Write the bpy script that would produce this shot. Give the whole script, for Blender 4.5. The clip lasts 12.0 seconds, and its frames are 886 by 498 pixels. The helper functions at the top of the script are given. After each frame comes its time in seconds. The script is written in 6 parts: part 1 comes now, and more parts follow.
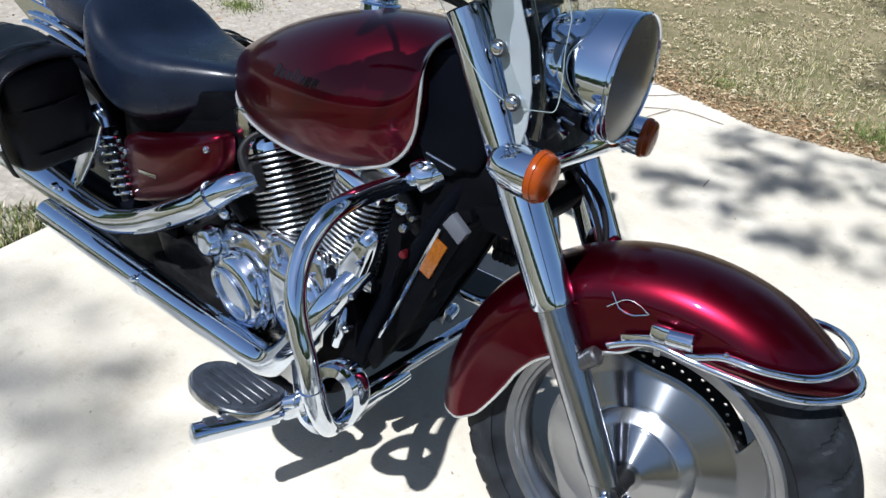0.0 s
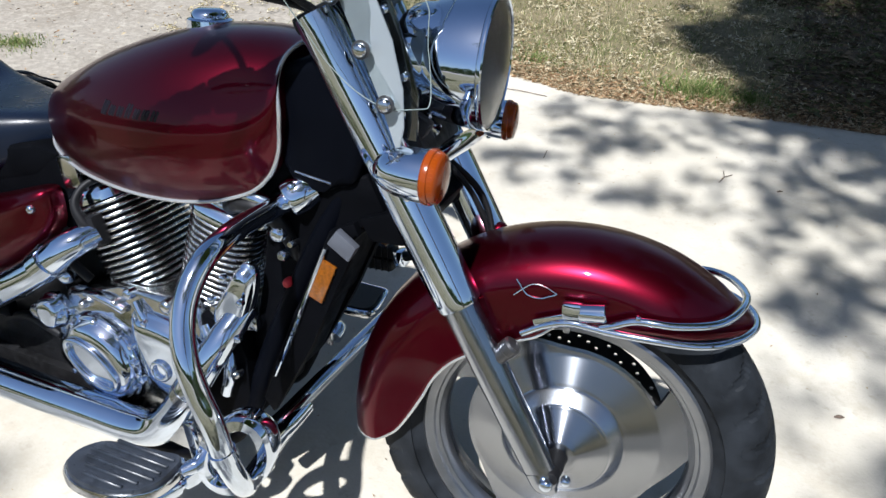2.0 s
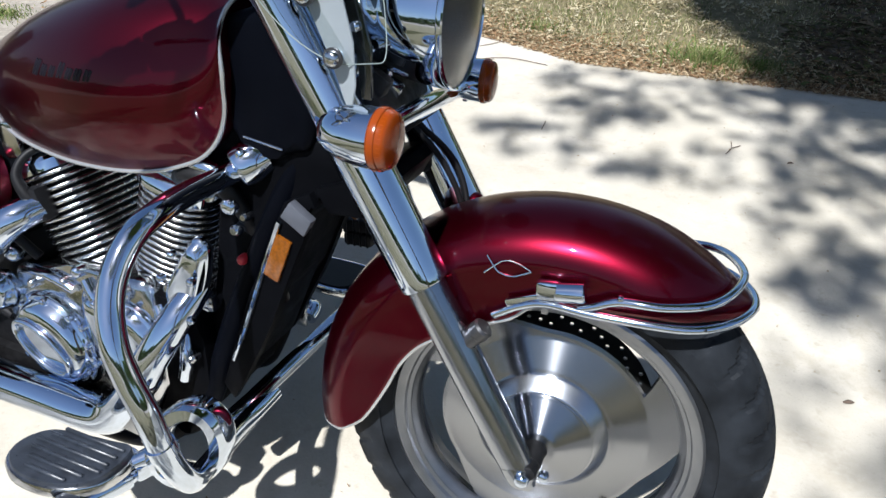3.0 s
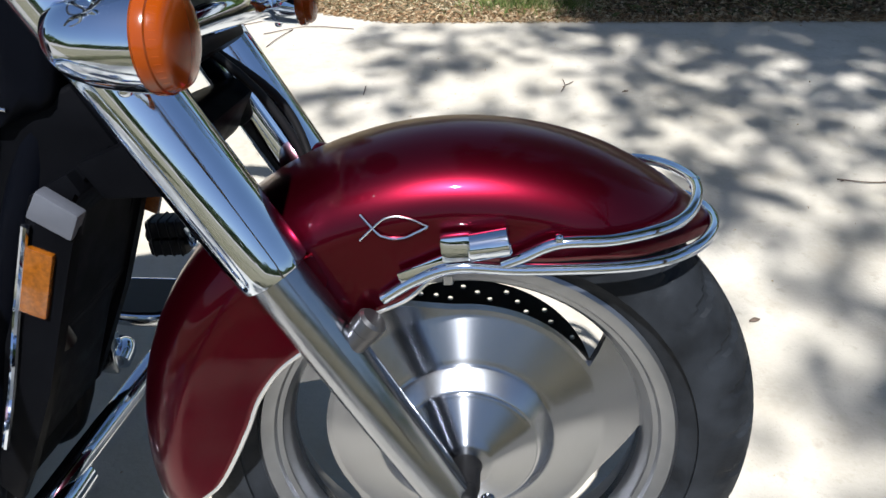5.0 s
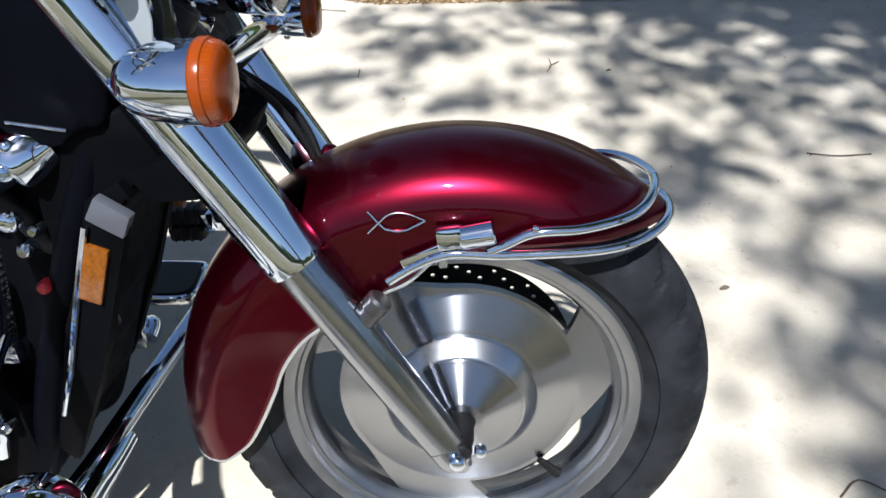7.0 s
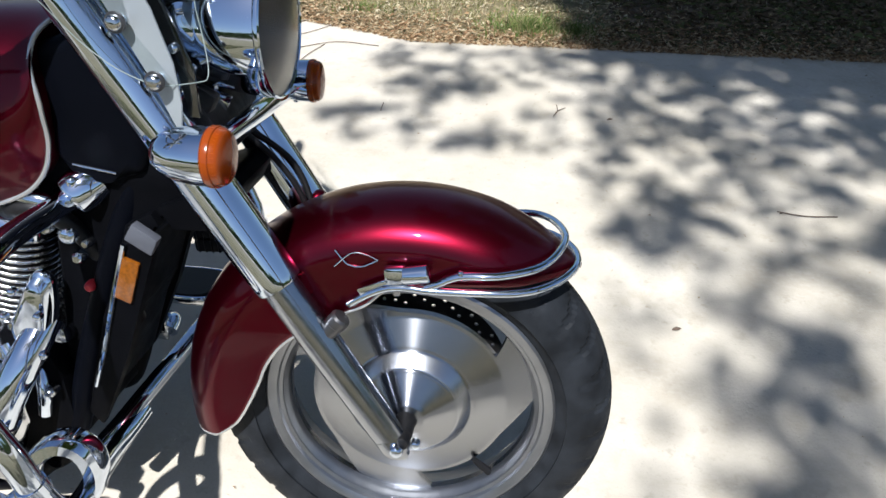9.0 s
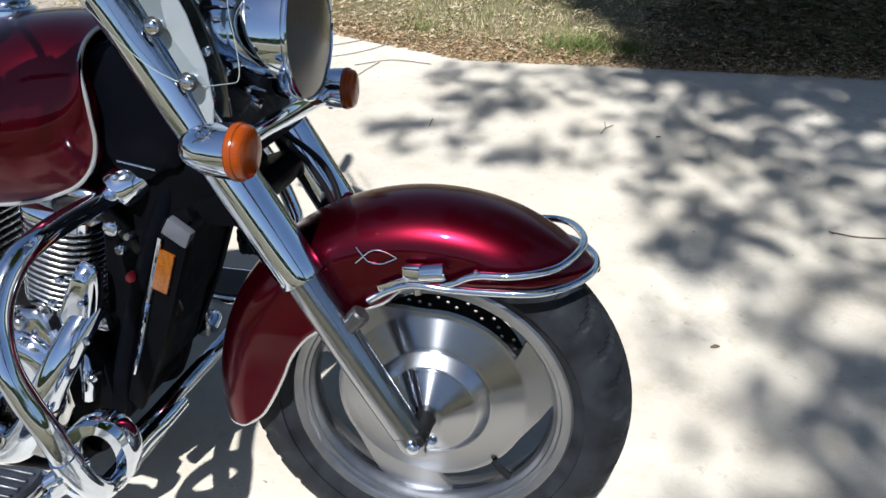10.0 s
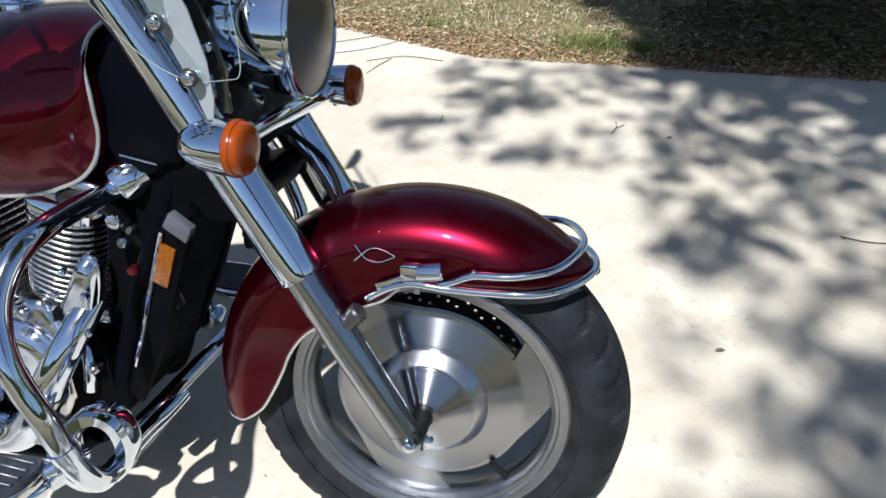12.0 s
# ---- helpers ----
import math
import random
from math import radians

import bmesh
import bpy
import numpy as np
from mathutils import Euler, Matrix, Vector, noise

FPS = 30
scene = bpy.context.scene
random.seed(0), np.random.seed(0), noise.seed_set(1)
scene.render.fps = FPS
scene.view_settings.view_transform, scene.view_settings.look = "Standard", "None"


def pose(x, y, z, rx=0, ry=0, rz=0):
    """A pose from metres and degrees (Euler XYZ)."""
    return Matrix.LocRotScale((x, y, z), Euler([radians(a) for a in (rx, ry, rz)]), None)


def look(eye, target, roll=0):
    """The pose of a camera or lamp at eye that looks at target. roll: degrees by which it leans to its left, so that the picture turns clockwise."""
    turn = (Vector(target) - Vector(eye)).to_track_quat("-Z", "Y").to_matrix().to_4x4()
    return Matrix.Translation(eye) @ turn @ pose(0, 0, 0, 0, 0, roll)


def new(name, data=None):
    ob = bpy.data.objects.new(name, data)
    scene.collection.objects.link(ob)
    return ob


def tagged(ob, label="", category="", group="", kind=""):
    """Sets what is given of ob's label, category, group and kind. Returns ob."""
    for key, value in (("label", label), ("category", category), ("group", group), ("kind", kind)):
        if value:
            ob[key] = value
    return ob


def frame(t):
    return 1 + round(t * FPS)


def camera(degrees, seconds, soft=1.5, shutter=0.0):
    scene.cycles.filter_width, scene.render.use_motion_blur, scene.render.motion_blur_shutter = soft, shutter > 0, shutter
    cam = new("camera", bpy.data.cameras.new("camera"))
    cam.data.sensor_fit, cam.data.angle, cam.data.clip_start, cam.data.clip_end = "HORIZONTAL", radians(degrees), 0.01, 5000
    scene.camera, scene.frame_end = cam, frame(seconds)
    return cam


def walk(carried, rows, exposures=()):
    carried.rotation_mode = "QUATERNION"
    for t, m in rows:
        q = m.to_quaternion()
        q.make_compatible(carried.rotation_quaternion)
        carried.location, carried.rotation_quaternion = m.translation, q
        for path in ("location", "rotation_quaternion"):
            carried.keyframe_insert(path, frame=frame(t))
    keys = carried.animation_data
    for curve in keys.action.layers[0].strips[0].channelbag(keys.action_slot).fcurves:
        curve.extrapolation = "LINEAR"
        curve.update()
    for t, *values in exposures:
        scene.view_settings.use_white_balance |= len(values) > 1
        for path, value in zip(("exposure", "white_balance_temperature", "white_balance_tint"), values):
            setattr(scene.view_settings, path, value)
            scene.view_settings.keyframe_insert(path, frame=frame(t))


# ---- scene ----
cam = camera(63.0, 12.0)
PATH = [
    (0, (0.147, -0.851, 1.285), (-0.745, 0.512, 0.124), 2.6),
    (0.5, (0.056, -0.893, 1.313), (-0.881, 0.527, 0.26), 2.4),
    (1, (-0.046, -0.945, 1.313), (-0.934, 0.532, 0.298), 1.8),
    (1.5, (-0.02, -0.907, 1.282), (-0.599, 0.647, 0.164), 1.2),
    (2, (0.052, -0.84, 1.266), (-0.444, 0.717, 0.113), 0.6),
    (2.5, (0.104, -0.782, 1.236), (-0.419, 0.751, 0.062), 1.4),
    (3, (0.088, -0.743, 1.202), (-0.427, 0.769, -0.002), -0.2),
    (3.5, (0.022, -0.649, 1.128), (-0.29, 0.949, -0.034), -2.9),
    (3.7, (0.009, -0.606, 1.086), (-0.19, 0.981, -0.114), -1.7),
    (5.5, (-0.006, -0.547, 0.998), (-0.055, 1.038, -0.222), -1.0),
    (6, (-0.008, -0.551, 1.01), (-0.061, 1.046, -0.192), -1.5),
    (6.5, (-0.009, -0.567, 1.023), (-0.1, 0.999, -0.219), -2.1),
    (7, (-0.003, -0.628, 1.09), (-0.042, 0.902, -0.197), -1.7),
    (8.8, (0.105, -0.79, 1.25), (-0.033, 0.787, 0.028), -1.2),
    (9, (0.12, -0.776, 1.259), (-0.02, 0.773, 0.001), 0.5),
    (9.5, (0.178, -0.804, 1.252), (-0.07, 0.765, 0.037), -0.9),
    (10, (0.185, -0.807, 1.249), (-0.127, 0.757, 0.042), -1.8),
    (10.5, (0.184, -0.803, 1.243), (-0.114, 0.743, 0.009), -1.3),
    (11, (0.195, -0.791, 1.247), (-0.158, 0.741, 0.011), -1.7),
    (11.5, (0.205, -0.785, 1.25), (-0.137, 0.751, 0.016), -1.2),
    (12, (0.205, -0.799, 1.251), (-0.143, 0.752, 0.036), -1.6),
]
walk(cam, [(t, look(eye, target, roll)) for t, eye, target, roll in PATH], exposures=[(0, 0.74, 5900, 10), (2.0, 0.74, 5980, 10), (3.6, 0.77, 6050, 10), (5.5, 0.88, 6160, 11), (7.2, 0.88, 6160, 11), (9.0, 0.76, 6140, 11), (12, 0.69, 6140, 11)])

# ---------------------------------------------------------------- light
SUN_FROM = Vector((-0.06, -0.60, 1.0)).normalized()
world = bpy.data.worlds.new("world")
scene.world = world
world.use_nodes = True
wn = world.node_tree
sky = wn.nodes.new("ShaderNodeTexSky")
sky.sky_type, sky.sun_disc = "NISHITA", False
sky.dust_density, sky.ozone_density = 0.9, 1.3
sky.sun_elevation = math.asin(SUN_FROM.z)
sky.sun_rotation = math.atan2(SUN_FROM.x, SUN_FROM.y)
wn.links.new(sky.outputs[0], wn.nodes["Background"].inputs[0])
wn.nodes["Background"].inputs[1].default_value = 0.056
sun = new("sun", bpy.data.lights.new("sun", "SUN"))
sun.data.energy, sun.data.angle, sun.data.color = 5.2, radians(0.9), (1.0, 0.975, 0.94)
sun.matrix_world = look(SUN_FROM * 30, (0, 0, 0))


# ---------------------------------------------------------------- materials
def mat(name, color=(0.5, 0.5, 0.5), rough=0.5, metal=0.0, coat=0.0, vary=0.0, scale=8.0, bump=0.0, bump_scale=80.0, rough_vary=0.0,
        second=None, spec=0.5, coat_rough=0.03, detail=6.0):
    """A Principled surface with two scales of noise in its colour, its roughness and its relief."""
    m = bpy.data.materials.new(name)
    m.use_nodes = True
    nt = m.node_tree
    bs = nt.nodes["Principled BSDF"]
    bs.inputs["Base Color"].default_value = (*color, 1)
    bs.inputs["Roughness"].default_value = rough
    bs.inputs["Metallic"].default_value = metal
    bs.inputs["Coat Weight"].default_value = coat
    bs.inputs["Coat Roughness"].default_value = coat_rough
    bs.inputs["Specular IOR Level"].default_value = spec
    co = nt.nodes.new("ShaderNodeTexCoord")
    if vary or second:
        n1 = nt.nodes.new("ShaderNodeTexNoise")
        n1.inputs["Scale"].default_value, n1.inputs["Detail"].default_value = scale, detail
        nt.links.new(co.outputs["Object"], n1.inputs["Vector"])
        ramp = nt.nodes.new("ShaderNodeValToRGB")
        ramp.color_ramp.elements[0].position, ramp.color_ramp.elements[1].position = 0.32, 0.68
        ramp.color_ramp.elements[0].color = (*[c * (1 - vary) for c in color], 1)
        ramp.color_ramp.elements[1].color = (*(second or [min(1, c * (1 + vary)) for c in color]), 1)
        nt.links.new(n1.outputs[0], ramp.inputs[0])
        nt.links.new(ramp.outputs[0], bs.inputs["Base Color"])
    if rough_vary:
        n2 = nt.nodes.new("ShaderNodeTexNoise")
        n2.inputs["Scale"].default_value, n2.inputs["Detail"].default_value = scale * 2.3, 8
        nt.links.new(co.outputs["Object"], n2.inputs["Vector"])
        mr = nt.nodes.new("ShaderNodeMapRange")
        mr.inputs[1].default_value, mr.inputs[2].default_value = 0.3, 0.7
        mr.inputs[3].default_value, mr.inputs[4].default_value = max(0.01, rough - rough_vary), rough + rough_vary
        nt.links.new(n2.outputs[0], mr.inputs[0])
        nt.links.new(mr.outputs[0], bs.inputs["Roughness"])
    if bump:
        n3 = nt.nodes.new("ShaderNodeTexNoise")
        n3.inputs["Scale"].default_value, n3.inputs["Detail"].default_value = bump_scale, 6
        nt.links.new(co.outputs["Object"], n3.inputs["Vector"])
        bp = nt.nodes.new("ShaderNodeBump")
        bp.inputs["Strength"].default_value, bp.inputs["Distance"].default_value = bump, 0.002
        nt.links.new(n3.outputs[0], bp.inputs["Height"])
        nt.links.new(bp.outputs[0], bs.inputs["Normal"])
    return m


# The base colour is tinted blue to stand in for bluer sky reflections.
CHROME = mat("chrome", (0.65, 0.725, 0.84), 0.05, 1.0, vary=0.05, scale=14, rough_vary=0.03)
OLD_CHROME = mat("worn_chrome", (0.58, 0.595, 0.615), 0.15, 1.0, vary=0.15, scale=20, rough_vary=0.08, bump=0.05)
DARK_CHROME = mat("dark_chrome", (0.14, 0.145, 0.14), 0.12, 1.0, vary=0.2, scale=20, rough_vary=0.04)
SATIN = mat("satin_alloy", (0.34, 0.365, 0.41), 0.19, 1.0, vary=0.05, scale=18, rough_vary=0.03)
LUG_GREY = mat("cast_grey_metal", (0.10, 0.10, 0.105), 0.36, 0.85, vary=0.1, scale=40)
RIM_ALLOY = mat("rim_alloy", (0.24, 0.252, 0.275), 0.33, 0.95, vary=0.08, scale=25, rough_vary=0.04, bump=0.01, bump_scale=400)
STEP = mat("polished_step", (0.43, 0.45, 0.485), 0.26, 1.0, vary=0.03, scale=30)
PAINT = mat("candy_red_paint", (0.086, 0.0009, 0.0085), 0.315, 0.95, coat=0.40, coat_rough=0.03, vary=0.04, scale=5)
BLACK = mat("gloss_black_paint", (0.0015, 0.0019, 0.0034), 0.42, 0.0, coat=0.0, rough_vary=0.08, vary=0.2, scale=10, spec=0.035)
PLASTIC = mat("black_plastic", (0.0020, 0.0022, 0.0030), 0.5, 0.0, vary=0.25, scale=14, rough_vary=0.08, bump=0.1, bump_scale=500, spec=0.03)
LIT_PLASTIC = mat("lit_plastic", (0.066, 0.071, 0.086), 0.5, 0.0, vary=0.15, scale=20, bump=0.1, bump_scale=500)
RUBBER = mat("tyre_rubber", (0.0125, 0.0145, 0.0175), 0.58, 0.0, vary=0.45, scale=22, rough_vary=0.12, bump=0.25, bump_scale=200, spec=0.12)
HOSE = mat("hose_rubber", (0.007, 0.007, 0.008), 0.5, vary=0.2, scale=30, spec=0.2)
LEATHER = mat("black_leather", (0.0030, 0.0034, 0.0052), 0.34, 0.0, vary=0.25, scale=12, rough_vary=0.08, bump=0.45, bump_scale=420, spec=0.13)
VINYL = mat("seat_vinyl", (0.0045, 0.0075, 0.016), 0.29, 0.0, vary=0.2, scale=8, rough_vary=0.06, bump=0.12, bump_scale=600, spec=0.30)
BEAD = mat("pale_piping", (0.50, 0.50, 0.50), 0.22, 0.7, vary=0.06, scale=40)
DARK = mat("dark_engine_metal", (0.010, 0.010, 0.011), 0.5, 0.5, vary=0.4, scale=30, rough_vary=0.15)
FIN_BLACK = mat("black_fin", (0.015, 0.015, 0.016), 0.45, 0.2, vary=0.2, scale=30)
FIN_EDGE = mat("machined_fin_edge", (0.72, 0.72, 0.72), 0.22, 1.0, vary=0.08, scale=60, rough_vary=0.08)
DISC_STEEL = mat("brake_disc_steel", (0.05, 0.05, 0.05), 0.4, 0.9, vary=0.2, scale=40)
RED_BIT = mat("red_plastic", (0.45, 0.02, 0.03), 0.3)


def spun(name, color, rough):
    """Turned aluminium: fine rings about the wheel's axis stretch the highlights."""
    m = mat(name, color, rough, 1.0, vary=0.03, scale=6)
    nt = m.node_tree
    bs = nt.nodes["Principled BSDF"]
    bs.inputs["Anisotropic"].default_value = 0.96
    bs.inputs["Anisotropic Rotation"].default_value = 0.25
    co = nt.nodes.new("ShaderNodeTexCoord")
    turn = nt.nodes.new("ShaderNodeMapping")
    turn.vector_type = "POINT"
    turn.inputs["Location"].default_value = WHEEL_TURN[0]
    turn.inputs["Rotation"].default_value = WHEEL_TURN[1]
    nt.links.new(co.outputs["Object"], turn.inputs["Vector"])
    sep = nt.nodes.new("ShaderNodeSeparateXYZ")
    nt.links.new(turn.outputs[0], sep.inputs[0])
    join = nt.nodes.new("ShaderNodeCombineXYZ")
    nt.links.new(sep.outputs["X"], join.inputs["X"])
    nt.links.new(sep.outputs["Z"], join.inputs["Z"])
    ring = nt.nodes.new("ShaderNodeVectorMath")
    ring.operation = "LENGTH"
    nt.links.new(join.outputs[0], ring.inputs[0])
    n = nt.nodes.new("ShaderNodeTexNoise")
    n.noise_dimensions = "1D"
    n.inputs["Scale"].default_value, n.inputs["Detail"].default_value = 700, 4
    nt.links.new(ring.outputs["Value"], n.inputs["W"])
    bp = nt.nodes.new("ShaderNodeBump")
    bp.inputs["Strength"].default_value, bp.inputs["Distance"].default_value = 0.05, 0.0004
    nt.links.new(n.outputs[0], bp.inputs["Height"])
    nt.links.new(bp.outputs[0], bs.inputs["Normal"])
    tan = nt.nodes.new("ShaderNodeVectorMath")
    tan.operation = "CROSS_PRODUCT"
    tan.inputs[1].default_value = (0, 1, 0)
    nt.links.new(join.outputs[0], tan.inputs[0])
    back = nt.nodes.new("ShaderNodeMapping")
    back.vector_type = "VECTOR"
    back.inputs["Rotation"].default_value = (-WHEEL_TURN[1][0], 0, 0)
    nt.links.new(tan.outputs[0], back.inputs["Vector"])
    nt.links.new(back.outputs[0], bs.inputs["Tangent"])
    return m


def glassy(name, color, rough, ior=1.45, weight=1.0):
    m = mat(name, color, rough)
    bs = m.node_tree.nodes["Principled BSDF"]
    bs.inputs["Transmission Weight"].default_value, bs.inputs["IOR"].default_value = weight, ior
    return m


AMBER = glassy("amber_lens", (0.29, 0.050, 0.003), 0.16, 1.45, 0.3)
AMBER_RIB = mat("amber_rib", (0.26, 0.045, 0.003), 0.7, spec=0.1)
REFLECTOR = mat("amber_reflector", (0.155, 0.046, 0.002), 0.25, coat=1.0, vary=0.25, scale=220)
LAMP_GLASS = glassy("lamp_glass", (0.95, 0.95, 0.95), 0.22, 1.3)


def acrylic(name, tint):
    """A thin clear sheet: light passes, and its gloss follows Fresnel."""
    m = bpy.data.materials.new(name)
    m.use_nodes = True
    nt = m.node_tree
    nt.nodes.remove(nt.nodes["Principled BSDF"])
    clear, gloss, mix, fres = (nt.nodes.new("ShaderNode" + k) for k in ("BsdfTransparent", "BsdfGlossy", "MixShader", "Fresnel"))
    clear.inputs[0].default_value = (*tint, 1)
    gloss.inputs["Roughness"].default_value = 0.02
    fres.inputs["IOR"].default_value = 1.3
    weak = nt.nodes.new("ShaderNodeMath")
    weak.operation = "MULTIPLY"
    weak.inputs[1].default_value = 0.35
    nt.links.new(fres.outputs[0], weak.inputs[0])
    nt.links.new(weak.outputs[0], mix.inputs[0])
    nt.links.new(clear.outputs[0], mix.inputs[1])
    nt.links.new(gloss.outputs[0], mix.inputs[2])
    nt.links.new(mix.outputs[0], nt.nodes["Material Output"].inputs["Surface"])
    return m


GLASS = acrylic("clear_acrylic", (0.88, 0.90, 0.895))


def ground_mat(name, a, b_, c, big, small, bump, bump_scale, rough=0.9, extra=()):
    """Three colours mixed by a coarse and a fine noise, with relief."""
    m = mat(name, a, rough, 0, spec=0.25)
    nt = m.node_tree
    bs = nt.nodes["Principled BSDF"]
    co = nt.nodes.new("ShaderNodeTexCoord")
    out = None
    for scale_, lo, hi, col in ((big, 0.38, 0.66, b_), (small, 0.45, 0.75, c), *extra):
        n = nt.nodes.new("ShaderNodeTexNoise")
        n.inputs["Scale"].default_value, n.inputs["Detail"].default_value = scale_, 9
        n.inputs["Roughness"].default_value = 0.62
        nt.links.new(co.outputs["Object"], n.inputs["Vector"])
        mr = nt.nodes.new("ShaderNodeMapRange")
        mr.inputs[1].default_value, mr.inputs[2].default_value = lo, hi
        nt.links.new(n.outputs[0], mr.inputs[0])
        mx = nt.nodes.new("ShaderNodeMix")
        mx.data_type = "RGBA"
        mx.inputs[6].default_value, mx.inputs[7].default_value = (*a, 1), (*col, 1)
        nt.links.new(mr.outputs[0], mx.inputs[0])
        if out:
            nt.links.new(out, mx.inputs[6])
        out = mx.outputs[2]
    nt.links.new(out, bs.inputs["Base Color"])
    n = nt.nodes.new("ShaderNodeTexNoise")
    n.inputs["Scale"].default_value, n.inputs["Detail"].default_value = bump_scale, 10
    nt.links.new(co.outputs["Object"], n.inputs["Vector"])
    bp = nt.nodes.new("ShaderNodeBump")
    bp.inputs["Strength"].default_value, bp.inputs["Distance"].default_value = bump, 0.01
    nt.links.new(n.outputs[0], bp.inputs["Height"])
    nt.links.new(bp.outputs[0], bs.inputs["Normal"])
    return m


CONCRETE = ground_mat("concrete", (0.525, 0.486, 0.412), (0.37, 0.335, 0.270), (0.465, 0.428, 0.362), 2.1, 60, 0.14, 130, extra=((9.0, 0.52, 0.76, (0.385, 0.34, 0.265)), (0.8, 0.45, 0.70, (0.42, 0.382, 0.306)), (28.0, 0.58, 0.74, (0.36, 0.322, 0.26)), (240.0, 0.58, 0.74, (0.33, 0.305, 0.255))))
DIRT = ground_mat("dry_dirt", (0.265, 0.238, 0.20), (0.22, 0.19, 0.15), (0.37, 0.335, 0.28), 1.3, 30, 0.8, 40, extra=((4.5, 0.55, 0.75, (0.20, 0.175, 0.14)), (11.0, 0.58, 0.78, (0.40, 0.365, 0.30))))


def island_mat(name, colors, rough=0.8):
    """One of several colours for every separate blade, leaf or flake."""
    m = mat(name, colors[0], rough, spec=0.2)
    nt = m.node_tree
    geo = nt.nodes.new("ShaderNodeNewGeometry")
    ramp = nt.nodes.new("ShaderNodeValToRGB")
    ramp.color_ramp.interpolation = "CONSTANT"
    els = ramp.color_ramp.elements
    while len(els) < len(colors):
        els.new(0.5)
    for i, c in enumerate(colors):
        els[i].position, els[i].color = i / len(colors), (*c, 1)
    nt.links.new(geo.outputs["Random Per Island"], ramp.inputs[0])
    nt.links.new(ramp.outputs[0], nt.nodes["Principled BSDF"].inputs["Base Color"])
    return m


GRASS = island_mat("dry_grass", [(0.38, 0.325, 0.18), (0.12, 0.155, 0.035), (0.52, 0.46, 0.29), (0.06, 0.09, 0.02), (0.23, 0.22, 0.09), (0.56, 0.50, 0.34), (0.13, 0.13, 0.05)])
STRAW = island_mat("straw", [(0.46, 0.405, 0.265), (0.36, 0.30, 0.175), (0.53, 0.475, 0.34), (0.26, 0.21, 0.11)])
GREEN = island_mat("green_grass", [(0.09, 0.14, 0.03), (0.13, 0.18, 0.045), (0.07, 0.11, 0.03), (0.20, 0.21, 0.08), (0.28, 0.26, 0.13)])
LITTER = island_mat("leaf_litter", [(0.38, 0.28, 0.165), (0.28, 0.18, 0.095), (0.45, 0.355, 0.225), (0.20, 0.12, 0.06), (0.40, 0.32, 0.20), (0.23, 0.14, 0.075)])
# Brown litter colours, kept extra dark to deepen the tree's shade.
SHADE_LEAF = island_mat("shade_leaf", [(0.12, 0.084, 0.05), (0.07, 0.048, 0.028), (0.17, 0.125, 0.075), (0.06, 0.06, 0.027), (0.085, 0.095, 0.033)])
LEAF = island_mat("tree_leaf", [(0.06, 0.10, 0.02), (0.08, 0.12, 0.03), (0.05, 0.08, 0.02)])
BARK = mat("bark", (0.13, 0.10, 0.07), 0.9, vary=0.4, scale=12, bump=0.8, bump_scale=40)
TWIG = mat("dry_twig", (0.10, 0.07, 0.05), 0.8, vary=0.3, scale=60)

# ---------------------------------------------------------------- mesh helpers
LEAN, STEER, RAKE = 12.16, 4.5, 29.5
AXLE_Z = 0.319
W = pose(0, 0, AXLE_Z, -LEAN)                       # steered parts: x ahead, y left, z up from the front axle
PIVOT = Vector((-0.061, 0, 0))
STEM = Vector((-math.sin(radians(RAKE)), 0, math.cos(radians(RAKE))))
B = W @ Matrix.Translation(PIVOT) @ Matrix.Rotation(radians(-STEER), 4, STEM) @ Matrix.Translation(-PIVOT)   # the frame and engine
ROOT = Vector((-0.8, 0.0, 0.0))


def part(name, bm, material, parent, m=None, label="", smooth=True, angle=40):
    """Links a bmesh as one mesh object under a thing or a part; m lays its points into the world first."""
    if m is not None:
        bm.transform(m)
    bmesh.ops.recalc_face_normals(bm, faces=bm.faces)
    me = bpy.data.meshes.new(name)
    if smooth:
        for f in bm.faces:
            f.smooth = True
        for e in bm.edges:
            if len(e.link_faces) == 2 and e.calc_face_angle(0) > radians(angle):
                e.smooth = False
    bm.to_mesh(me)
    bm.free()
    me.materials.append(material)
    ob = new(name, me)
    if parent is not None:
        ob.parent = parent
        if parent.type == "EMPTY":
            ob.location = -parent.location
    if label:
        ob["label"] = label
    return ob


def thing(name, bm, material, label, category, m=None, group="", kind="", smooth=True):
    return tagged(part(name, bm, material, None, m, smooth=smooth), label, category, group, kind)


def spline(pts, res=8, closed=False):
    """Points along a Catmull-Rom curve; the fourth number of a point, if any, is carried along."""
    p = [np.array(q, float) for q in pts]
    n, out = len(p), []
    for i in range(n if closed else n - 1):
        a, b_ = p[i], p[(i + 1) % n]
        z = p[(i - 1) % n] if closed or i else 2 * a - b_
        c = p[(i + 2) % n] if closed or i + 2 < n else 2 * b_ - a
        for k in range(res):
            t = k / res
            out.append(0.5 * (2 * a + (b_ - z) * t + (2 * z - 5 * a + 4 * b_ - c) * t * t + (3 * a - z - 3 * b_ + c) * t ** 3))
    if not closed:
        out.append(p[-1])
    return out


